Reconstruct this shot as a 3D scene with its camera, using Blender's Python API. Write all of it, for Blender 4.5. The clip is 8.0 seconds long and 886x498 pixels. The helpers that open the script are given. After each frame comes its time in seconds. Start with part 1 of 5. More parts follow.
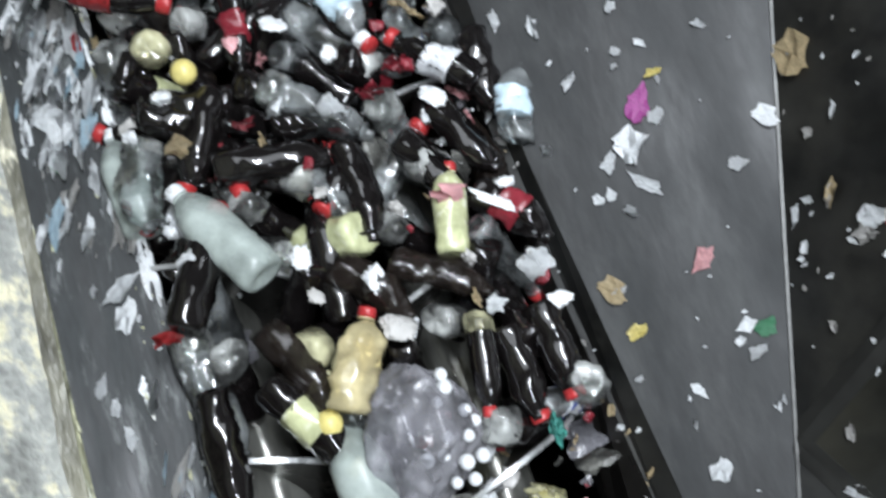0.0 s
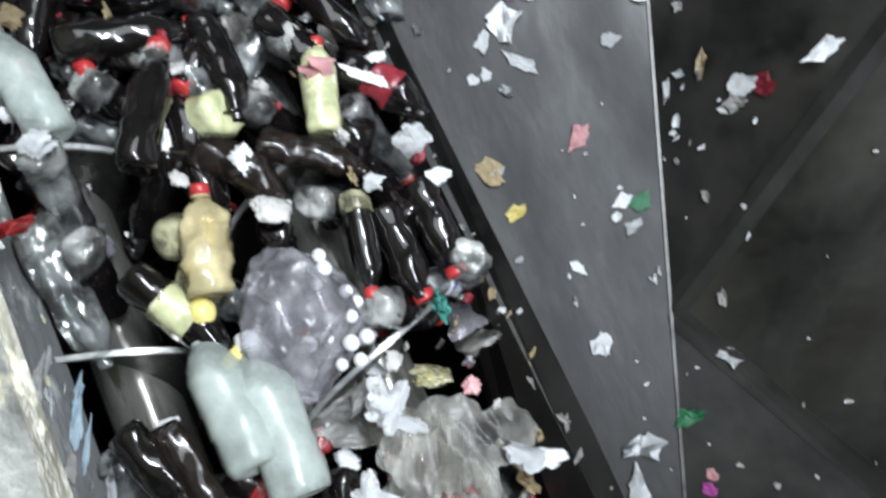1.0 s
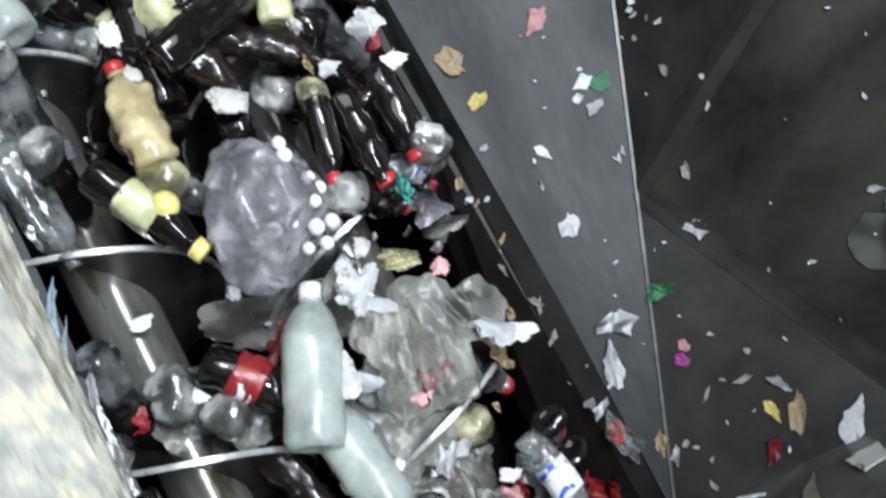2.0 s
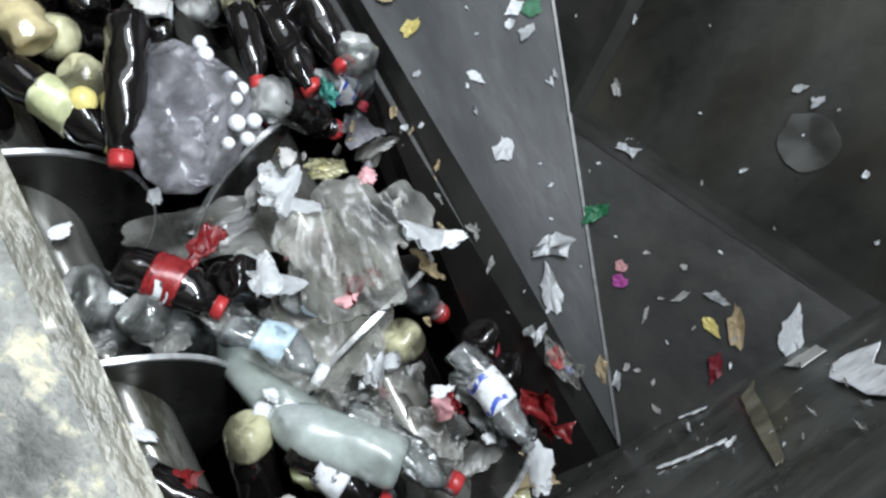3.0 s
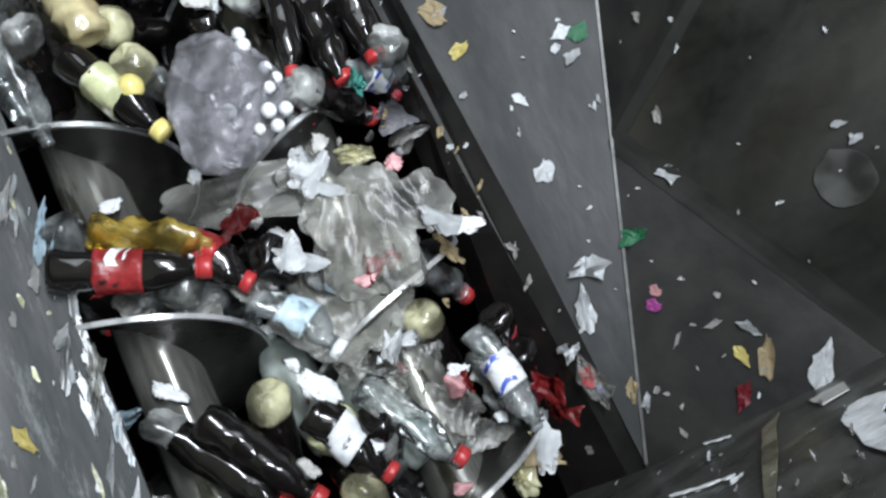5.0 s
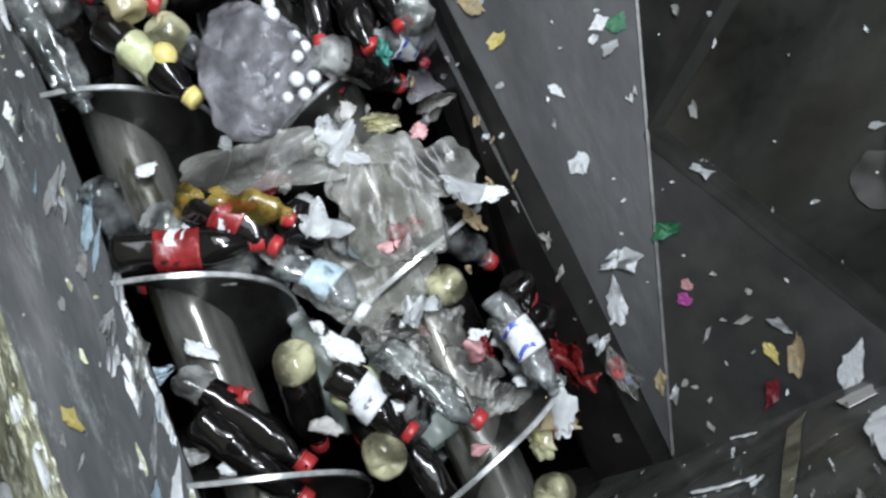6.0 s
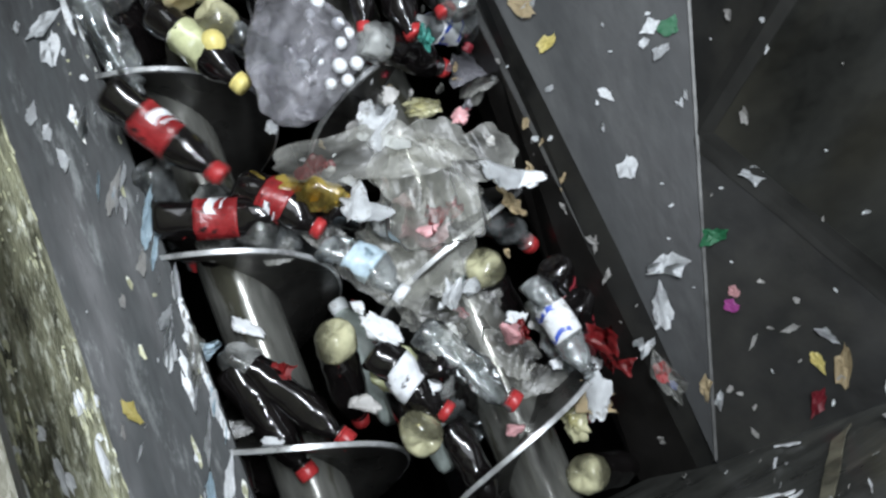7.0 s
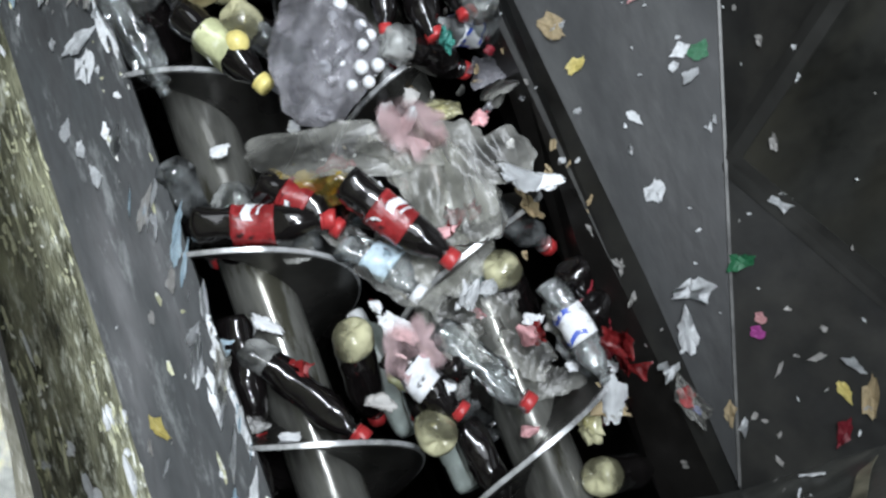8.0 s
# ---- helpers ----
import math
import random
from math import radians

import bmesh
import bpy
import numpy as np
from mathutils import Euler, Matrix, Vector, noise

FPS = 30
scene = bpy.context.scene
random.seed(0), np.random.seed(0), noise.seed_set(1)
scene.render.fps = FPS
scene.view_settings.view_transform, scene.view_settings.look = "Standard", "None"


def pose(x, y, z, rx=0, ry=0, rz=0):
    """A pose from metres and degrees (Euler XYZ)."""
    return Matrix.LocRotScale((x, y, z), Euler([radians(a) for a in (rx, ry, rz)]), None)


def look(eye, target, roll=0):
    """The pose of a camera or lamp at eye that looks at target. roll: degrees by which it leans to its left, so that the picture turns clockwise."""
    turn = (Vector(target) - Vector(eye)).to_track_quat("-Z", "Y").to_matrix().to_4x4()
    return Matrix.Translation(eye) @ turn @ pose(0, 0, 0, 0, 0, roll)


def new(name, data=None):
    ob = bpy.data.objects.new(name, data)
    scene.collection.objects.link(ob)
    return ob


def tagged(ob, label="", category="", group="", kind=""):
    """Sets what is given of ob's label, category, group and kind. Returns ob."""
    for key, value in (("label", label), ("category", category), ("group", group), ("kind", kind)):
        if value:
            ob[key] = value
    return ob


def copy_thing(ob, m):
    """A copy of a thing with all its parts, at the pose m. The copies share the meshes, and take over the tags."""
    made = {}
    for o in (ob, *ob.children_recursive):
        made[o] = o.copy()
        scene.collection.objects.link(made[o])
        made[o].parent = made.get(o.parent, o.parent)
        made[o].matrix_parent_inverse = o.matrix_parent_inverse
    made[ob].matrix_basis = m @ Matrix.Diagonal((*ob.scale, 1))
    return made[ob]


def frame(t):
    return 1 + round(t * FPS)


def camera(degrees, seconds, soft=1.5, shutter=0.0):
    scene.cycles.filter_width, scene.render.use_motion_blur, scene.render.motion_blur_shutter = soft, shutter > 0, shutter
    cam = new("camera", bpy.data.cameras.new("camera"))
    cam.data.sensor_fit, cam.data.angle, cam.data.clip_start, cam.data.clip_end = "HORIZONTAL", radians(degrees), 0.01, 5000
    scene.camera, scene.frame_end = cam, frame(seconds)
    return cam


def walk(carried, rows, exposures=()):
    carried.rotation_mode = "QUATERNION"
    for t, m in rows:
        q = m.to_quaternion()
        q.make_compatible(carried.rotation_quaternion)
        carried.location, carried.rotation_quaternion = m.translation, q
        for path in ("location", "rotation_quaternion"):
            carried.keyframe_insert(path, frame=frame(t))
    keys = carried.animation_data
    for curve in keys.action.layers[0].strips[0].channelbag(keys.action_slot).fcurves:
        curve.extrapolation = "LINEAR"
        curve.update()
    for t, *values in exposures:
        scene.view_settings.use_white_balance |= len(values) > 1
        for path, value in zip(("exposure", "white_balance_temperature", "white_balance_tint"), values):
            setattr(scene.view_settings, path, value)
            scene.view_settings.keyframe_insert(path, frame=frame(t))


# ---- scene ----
# ---- camera ----
cam = camera(52, 8.0, soft=2.5, shutter=0.5)
PATH = [
    (0, (-0.122, -0.131, 1.639), (0.133, 0.401, 0.260), 6.27),
    (0.5, (-0.159, -0.155, 1.589), (0.206, 0.296, 0.206), 18.22),
    (1, (-0.193, -0.172, 1.547), (0.274, 0.176, 0.164), 29.84),
    (1.5, (-0.205, -0.188, 1.534), (0.274, 0.073, 0.137), 35.40),
    (1.7, (-0.206, -0.201, 1.539), (0.246, 0.043, 0.129), 34.75),
    (2.8, (-0.221, -0.485, 1.466), (0.272, -0.131, 0.094), 26.19),
    (3, (-0.235, -0.499, 1.450), (0.299, -0.150, 0.092), 28.89),
    (3.5, (-0.223, -0.485, 1.448), (0.308, -0.140, 0.088), 28.77),
    (4, (-0.180, -0.504, 1.489), (0.286, -0.127, 0.114), 23.91),
    (5.5, (-0.133, -0.500, 1.552), (0.210, -0.119, 0.142), 17.85),
    (6, (-0.107, -0.470, 1.580), (0.172, -0.107, 0.151), 14.05),
    (6.5, (-0.087, -0.455, 1.605), (0.131, -0.096, 0.164), 8.43),
    (7, (-0.073, -0.440, 1.616), (0.098, -0.079, 0.170), 3.12),
    (7.5, (-0.066, -0.454, 1.617), (0.078, -0.059, 0.177), -1.29),
    (8, (-0.061, -0.408, 1.631), (0.070, -0.034, 0.184), -1.80),
]
walk(cam, [(t, look(e, g, r)) for t, e, g, r in PATH], exposures=[(0.0, -0.03), (0.5, 0.06), (1.0, 0.17), (3.0, 0.08), (4.0, 0.05), (5.5, 0.0), (6.5, -0.09), (8.0, -0.14)])

# ---- light: an inferred strip lamp overhead, and added unseen fill lamps ----
world = bpy.data.worlds.new("world")
scene.world = world
world.use_nodes = True
world.node_tree.nodes["Background"].inputs[0].default_value = (0.75, 0.85, 1.0, 1)
world.node_tree.nodes["Background"].inputs[1].default_value = 0.12


def lamp(x, y, z, tx, ty, tz, w, h, power, tint):
    data = bpy.data.lights.new("overhead_or_fill_light", "AREA")
    data.shape, data.size, data.size_y, data.energy, data.color = "RECTANGLE", w, h, power, tint
    ob = new("overhead_or_fill_light", data)
    ob.matrix_world = look((x, y, z), (tx, ty, tz))
    return ob


lamp(0.42, 0.1, 3.4, 0.42, 0.5, 0.0, 0.16, 1.5, 109, (0.855, 0.918, 1.0))
# weaker unseen lamp, added behind the near end
lamp(0.4, -1.9, 3.2, 0.4, 0.0, 0.0, 0.16, 1.3, 62, (0.855, 0.918, 1.0))

# wide unseen fill, added to lift the darkest parts
lamp(0.0, 0.5, 4.1, 0.0, 0.5, 0.0, 3.0, 3.0, 84, (0.885, 0.935, 1.0))


# ---- materials ----
def material(name, color, rough=0.5, metal=0.0, vary=0.25, scale=9.0, bump=0.15, fine=60.0, alpha=None, spots=None, coat=0.0, stretch=(1, 1, 1)):
    """A surface with stains at two scales, relief and an uneven gloss. alpha: how much a film covers. spots: colour, cover and scale of dried splashes."""
    m = bpy.data.materials.new(name)
    m.use_nodes = True
    nt = m.node_tree
    n, l = nt.nodes, nt.links
    b = n["Principled BSDF"]
    tc = n.new("ShaderNodeTexCoord")
    mp = n.new("ShaderNodeMapping")
    mp.inputs["Scale"].default_value = stretch
    l.new(tc.outputs["Object"], mp.inputs[0])
    big, small = n.new("ShaderNodeTexNoise"), n.new("ShaderNodeTexNoise")
    for tex, s in ((big, scale), (small, fine)):
        tex.inputs["Scale"].default_value = s
        tex.inputs["Detail"].default_value = 6
        l.new(mp.outputs[0], tex.inputs["Vector"])
    mul = n.new("ShaderNodeMath")
    mul.operation = "MULTIPLY_ADD"
    l.new(small.outputs[0], mul.inputs[0])
    mul.inputs[1].default_value = 0.45
    l.new(big.outputs[0], mul.inputs[2])
    ramp = n.new("ShaderNodeMapRange")
    ramp.inputs[1].default_value, ramp.inputs[2].default_value = 0.45, 1.0
    ramp.inputs[3].default_value, ramp.inputs[4].default_value = 1 - vary, 1 + vary
    l.new(mul.outputs[0], ramp.inputs[0])
    col = n.new("ShaderNodeVectorMath")
    col.operation = "SCALE"
    col.inputs[0].default_value = color
    l.new(ramp.outputs[0], col.inputs["Scale"])
    out = col.outputs[0]
    if spots:
        sp = n.new("ShaderNodeTexNoise")
        sp.inputs["Scale"].default_value, sp.inputs["Detail"].default_value = spots[2], 8
        sp.inputs["Roughness"].default_value = spots[4] if len(spots) > 4 else 0.65
        l.new(mp.outputs[0], sp.inputs["Vector"])
        cut = n.new("ShaderNodeMapRange")
        cut.inputs[1].default_value, cut.inputs[2].default_value = spots[1], spots[1] + (spots[3] if len(spots) > 3 else 0.05)
        l.new(sp.outputs[0], cut.inputs[0])
        mix = n.new("ShaderNodeMix")
        mix.data_type = "RGBA"
        l.new(cut.outputs[0], mix.inputs["Factor"])
        l.new(out, mix.inputs["A"])
        mix.inputs["B"].default_value = (*spots[0], 1)
        out = mix.outputs["Result"]
    l.new(out, b.inputs["Base Color"])
    rr = n.new("ShaderNodeMapRange")
    rr.inputs[1].default_value, rr.inputs[2].default_value = 0.3, 0.75
    rr.inputs[3].default_value, rr.inputs[4].default_value = max(0.03, rough * 0.7), min(1, rough * 1.35)
    l.new(big.outputs[0], rr.inputs[0])
    l.new(rr.outputs[0], b.inputs["Roughness"])
    b.inputs["Metallic"].default_value = metal
    b.inputs["Coat Weight"].default_value = coat
    bp = n.new("ShaderNodeBump")
    bp.inputs["Strength"].default_value, bp.inputs["Distance"].default_value = bump, 0.004
    l.new(small.outputs[0], bp.inputs["Height"])
    l.new(bp.outputs[0], b.inputs["Normal"])
    if alpha is not None:
        ar = n.new("ShaderNodeMapRange")
        ar.inputs[1].default_value, ar.inputs[2].default_value = 0.3, 0.7
        ar.inputs[3].default_value, ar.inputs[4].default_value = alpha * 0.6, min(1, alpha * 1.4)
        l.new(big.outputs[0], ar.inputs[0])
        l.new(ar.outputs[0], b.inputs["Alpha"])
    return m


STEEL = material("worn_grey_steel", (0.0155, 0.0166, 0.017), 0.56, 0.15, 0.75, 3.5, 0.2, 24, spots=((0.046, 0.048, 0.047), 0.5, 4, 0.28), stretch=(2.4, 0.9, 1))
STEEL_END = material("scratched_grey_steel", (0.075, 0.077, 0.07), 0.34, 0.25, 0.6, 5, 0.2, 30, spots=((0.2, 0.2, 0.17), 0.57, 9, 0.2), stretch=(0.9, 2.4, 2.4))
# shade on the folded walls is put into this dark colour
STEEL_DARK = material("shaded_dark_steel", (0.011, 0.0112, 0.0105), 0.45, 0.15, 0.75, 3.5, 0.25, 34, spots=((0.034, 0.033, 0.028), 0.45, 5, 0.3))
STEEL_LEFT = material("streaked_grey_steel", (0.022, 0.0245, 0.025), 0.55, 0.05, 0.95, 3.5, 0.25, 26, spots=((0.24, 0.255, 0.25), 0.55, 6, 0.22, 0.72), stretch=(5.5, 0.9, 5.5))
# lighter copy of STEEL_DARK, light put into the colour, with brown streaks
STEEL_HIGH = material("lit_brown_streaked_steel", (0.014, 0.0145, 0.0125), 0.45, 0.15, 0.6, 3.5, 0.2, 30, spots=((0.042, 0.039, 0.028), 0.42, 2.4, 0.45, 0.5), stretch=(2.4, 2.4, 0.6))
# paler than the walls: the light along the bends is put in here
STEEL_BEND = material("bend_sheen_steel", (0.017, 0.017, 0.0152), 0.5, 0.3, 0.6, 6, 0.15, 30)
EDGE_DULL = material("dull_plate_edge", (0.085, 0.085, 0.082), 0.45, 0.5, 0.6, 12, 0.15, 60)
SCREW = material("blackened_screw_steel", (0.026, 0.025, 0.023), 0.3, 0.35, 0.5, 8, 0.08, 60)
SHAFT = material("wet_grey_shaft_steel", (0.15, 0.15, 0.135), 0.17, 0.4, 0.6, 8, 0.12, 40, spots=((0.07, 0.068, 0.05), 0.55, 7), stretch=(2, 0.4, 2))
EDGE = material("polished_screw_edge", (0.5, 0.51, 0.51), 0.3, 0.5, 0.7, 14, 0.1, 80)
CRUST = material("crusted_pale_ledge", (0.4, 0.41, 0.375), 0.7, 0, 0.65, 30, 1.0, 220, spots=((0.8, 0.76, 0.56), 0.52, 60, 0.12, 0.65))
STREAKED = material("olive_streaked_steel", (0.19, 0.19, 0.125), 0.3, 0.1, 0.95, 14, 1.0, 60, spots=((0.62, 0.63, 0.52), 0.53, 30, 0.12, 0.7), stretch=(2.8, 0.7, 2.8))
BLACK_TROUGH = material("near_black_trough", (0.012, 0.011, 0.01), 0.35, 0.1, 0.4, 8, 0.2, 50)
RIM = material("grimy_rim_steel", (0.09, 0.087, 0.065), 0.35, 0.1, 0.9, 12, 0.8, 60, spots=((0.42, 0.4, 0.3), 0.58, 26, 0.08, 0.7), stretch=(2, 0.9, 2))
# for unseen hall surfaces, kept pale to throw fill onto the machine
CONCRETE = material("hall_bounce_grey", (0.5, 0.5, 0.49), 0.8, 0, 0.2, 2, 0.2, 20)


def part(name, bm, mat, parent=None, label="", smooth=True):
    me = bpy.data.meshes.new(name)
    bmesh.ops.recalc_face_normals(bm, faces=bm.faces[:])
    bm.to_mesh(me)
    bm.free()
    for mm in (mat if isinstance(mat, (list, tuple)) else [mat]):
        me.materials.append(mm)
    if smooth:
        me.shade_smooth()
    ob = new(name, me)
    ob.parent = parent
    if label:
        tagged(ob, label)
    return ob


def slab(points, thick):
    """A plate: the outline's corners, and the same moved by the vector thick."""
    bm = bmesh.new()
    a = [bm.verts.new(p) for p in points]
    b = [bm.verts.new(Vector(p) + Vector(thick)) for p in points]
    bm.faces.new(a)
    bm.faces.new(b[::-1])
    for i in range(len(a)):
        j = (i + 1) % len(a)
        bm.faces.new((a[i], b[i], b[j], a[j]))
    return bm


# ---- the hopper ----
SLOPE = 0.081          # the machine rises along y


def p1(x, y):
    return (x, y, (0.0548 + 0.357 * x + 0.171 * y) / 0.918)


def lip_x(y):
    return 0.355 - 0.065 * min(y, 0.5)


def fold_x(y):
    return 0.382 + 0.328 * (y + 0.567)


K = Vector(p1(fold_x(-0.078), -0.078))
C = Vector(p1(0.382, -0.567))
Q = Vector((0.713, -0.570, 0.359))
FAR = 1.9
TOP = Vector((0.14, 0.105, 0.222))
# side plate beside the screws
ys = [-0.567, -0.2, 0.2, 0.5, 1.0, FAR]
outline = [p1(lip_x(y), y) for y in ys[1:]] + [p1(fold_x(y), y) for y in reversed(ys)]
tagged(part("wall_side_plate", slab([C] + outline[:-1], (0.004, 0, -0.012)), STEEL, smooth=False), "scuffed grey steel hopper plate with stuck paper scraps", "wall", kind="structure")
def flange_end(y):
    return Vector(p1(lip_x(y) - 0.032, y)) + Vector((0, 0, -0.03))


# its lower flange and the dark drop to the screws
flange = slab([p1(lip_x(y), y) for y in ys] + [flange_end(y) for y in reversed(ys)], (0, 0, -0.01))
tagged(part("trim_flange", flange, STEEL_DARK, smooth=False), "dark bent flange along the hopper plate", "flange", kind="structure")
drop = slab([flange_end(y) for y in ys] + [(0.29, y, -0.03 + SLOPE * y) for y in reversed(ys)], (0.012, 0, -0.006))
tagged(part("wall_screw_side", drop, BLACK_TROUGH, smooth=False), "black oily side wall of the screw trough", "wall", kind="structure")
# the folded wall beyond
up = (0.01, 0, -0.004)
FB = Vector(p1(fold_x(FAR), FAR))
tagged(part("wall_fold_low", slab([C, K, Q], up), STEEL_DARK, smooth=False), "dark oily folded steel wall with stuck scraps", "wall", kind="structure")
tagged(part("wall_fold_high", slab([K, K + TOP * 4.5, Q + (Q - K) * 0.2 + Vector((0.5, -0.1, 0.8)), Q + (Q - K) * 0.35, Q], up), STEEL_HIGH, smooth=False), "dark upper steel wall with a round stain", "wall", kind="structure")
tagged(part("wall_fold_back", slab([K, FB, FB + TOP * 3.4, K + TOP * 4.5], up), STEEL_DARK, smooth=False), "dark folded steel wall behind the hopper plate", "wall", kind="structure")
# soft bends where the folded plates meet, the light along them coloured in
def bend(a, b_, side_a, side_b, w):
    a, b_ = Vector(a), Vector(b_)
    n = ((b_ - a).cross(side_a)).normalized()
    n = n if n.x < 0 else -n
    lift = n * 0.0015
    return slab([a + side_a * w + lift, b_ + side_a * w + lift, b_ + lift * 2.2, b_ + side_b * w + lift, a + side_b * w + lift, a + lift * 2.2], -n * 0.002)


qd, kd, fd = (Q - K).normalized(), TOP.normalized(), (FB - K).normalized()
down = ((C - K) - qd * (C - K).dot(qd)).normalized()
rise = (TOP - qd * TOP.dot(qd)).normalized()
tagged(part("trim_bend_low", bend(K, Q + qd * 0.05, down, rise, 0.02), STEEL_BEND, smooth=False), "paler rubbed bend of the folded wall", "bend", kind="structure")
inw = (qd - kd * qd.dot(kd)).normalized()
outw = (fd - kd * fd.dot(kd)).normalized()
tagged(part("trim_bend_back", bend(K, K + TOP * 4.0, outw, inw, 0.02), STEEL_BEND, smooth=False), "paler rubbed bend of the upper wall", "bend", kind="structure")
fl = Vector((0, 0, 1))
tagged(part("trim_plate_edge", slab([Vector(p1(fold_x(y) - 0.005, y)) + fl * 0.004 for y in (-0.56, FAR)] + [Vector(p1(fold_x(y), y)) + fl * 0.004 for y in (FAR, -0.56)], (0, 0, -0.006)), EDGE_DULL, smooth=False), "rubbed bright edge of the hopper plate", "edge", kind="structure")
# near end wall
def end_wall(x, z, lift=0.0):
    return Vector((x - 0.0885 * lift, -0.5876 + 0.0885 * x - 0.1266 * z + lift, z + 0.1266 * lift))


tagged(part("wall_near_end", slab([end_wall(-0.46, -0.25), end_wall(0.3, -0.05), end_wall(C.x, C.z - 0.006), end_wall(Q.x, Q.z), end_wall(Q.x + 0.35, Q.z + 0.27), end_wall(1.1, 0.95), end_wall(-0.46, 0.95)], (0, -0.012, 0)), STEEL_END, smooth=False), "scratched grey steel end wall of the hopper", "wall", kind="structure")
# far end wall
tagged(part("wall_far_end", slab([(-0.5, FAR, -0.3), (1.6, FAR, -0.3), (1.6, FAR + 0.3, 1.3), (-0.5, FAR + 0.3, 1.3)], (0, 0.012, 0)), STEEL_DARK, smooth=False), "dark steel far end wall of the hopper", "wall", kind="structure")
# plate and wall on the operator's side, under the ledge
RIMX, RIMZ = -0.24, 1.2


def left_plate(x, y):
    return (x, y, 0.2 + SLOPE * y + 0.28 * (-0.32 - x))


PX = -0.48
tagged(part("wall_operator_plate", slab([left_plate(-0.32, -1.0), left_plate(-0.32, FAR), left_plate(PX, FAR), left_plate(PX, -1.0)], (0, 0, -0.012)), STEEL_LEFT, smooth=False), "grey steel hopper plate streaked with pale dried splashes", "wall", kind="structure")
tagged(part("wall_operator_side", slab([left_plate(PX, -1.0), left_plate(PX, FAR), (-0.92, FAR, 0.85), (-0.92, -1.0, 0.85)], (-0.012, 0, -0.004)), STREAKED, smooth=False), "steel wall under the ledge crusted with olive and white streaks", "wall", kind="structure")
# the pale crusted ledge on top of it
bm = bmesh.new()
grid = []
for i in range(60):
    y = -1.2 + 2.6 * i / 59
    line = []
    for k in range(24):
        u = k / 23
        x = RIMX - 0.75 * u
        z = RIMZ + 0.02 + 0.05 * min(1, u * 5) - (0.02 if k == 0 else 0) + 0.012 * noise.noise((x * 12, y * 12, 0)) + 0.004 * noise.noise((x * 60, y * 60, 3))
        line.append(bm.verts.new((x + (0.008 * noise.noise((0, y * 25, 5)) if k == 0 else 0), y, z)))
    grid.append(line)
for i in range(59):
    for k in range(23):
        bm.faces.new((grid[i][k], grid[i + 1][k], grid[i + 1][k + 1], grid[i][k + 1]))
bmesh.ops.solidify(bm, geom=bm.faces[:], thickness=0.05)
tagged(part("ledge", bm, CRUST), "pale ledge crusted with dried splashes and dirt", "ledge", kind="structure")

band = slab([(RIMX + 0.002, -1.2, RIMZ + 0.004), (RIMX + 0.002, 1.4, RIMZ + 0.004), (RIMX - 0.008, 1.4, RIMZ - 0.03), (RIMX - 0.008, -1.2, RIMZ - 0.03)], (-0.009, 0, 0))
tagged(part("trim_rim", band, RIM, smooth=False), "rim below the ledge crusted with olive and white streaks", "rim", kind="structure")

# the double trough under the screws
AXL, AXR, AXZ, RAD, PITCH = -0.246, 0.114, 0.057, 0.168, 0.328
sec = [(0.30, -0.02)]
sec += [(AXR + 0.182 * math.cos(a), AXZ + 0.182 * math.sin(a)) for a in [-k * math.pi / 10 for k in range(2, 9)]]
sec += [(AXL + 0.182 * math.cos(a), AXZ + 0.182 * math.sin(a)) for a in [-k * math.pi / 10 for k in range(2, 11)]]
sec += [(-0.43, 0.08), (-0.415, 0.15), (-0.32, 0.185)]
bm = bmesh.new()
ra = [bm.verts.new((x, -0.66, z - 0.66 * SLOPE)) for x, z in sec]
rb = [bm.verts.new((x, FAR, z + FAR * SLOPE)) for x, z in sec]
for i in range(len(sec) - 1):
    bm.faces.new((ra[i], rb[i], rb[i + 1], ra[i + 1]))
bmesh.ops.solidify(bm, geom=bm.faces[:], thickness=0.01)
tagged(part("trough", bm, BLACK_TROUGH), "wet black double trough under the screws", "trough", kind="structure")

# unseen hall added round the machine, pale so that it bounces light
tagged(part("floor", slab([(-6, -6, -1.0), (6, -6, -1.0), (6, 6, -1.0), (-6, 6, -1.0)], (0, 0, -0.1)), CONCRETE, smooth=False), "grey concrete hall floor", "floor", kind="structure")
tagged(part("ceiling", slab([(-6, -6, 4.2), (6, -6, 4.2), (6, 6, 4.2), (-6, 6, 4.2)], (0, 0, 0.1)), CONCRETE, smooth=False), "plain grey hall ceiling", "ceiling", kind="structure")
for nm, q in (("wall_north", [(-6, 6), (6, 6)]), ("wall_south", [(6, -6), (-6, -6)]), ("wall_east", [(6, 6), (6, -6)]), ("wall_west", [(-6, -6), (-6, 6)])):
    (xa, ya), (xb, yb) = q
    tagged(part(nm, slab([(xa, ya, -1), (xb, yb, -1), (xb, yb, 4.2), (xa, ya, 4.2)], (0.1 * (xa + xb) / 12, 0.1 * (ya + yb) / 12, 0)), CONCRETE, smooth=False), "plain grey hall wall", "wall", kind="structure")


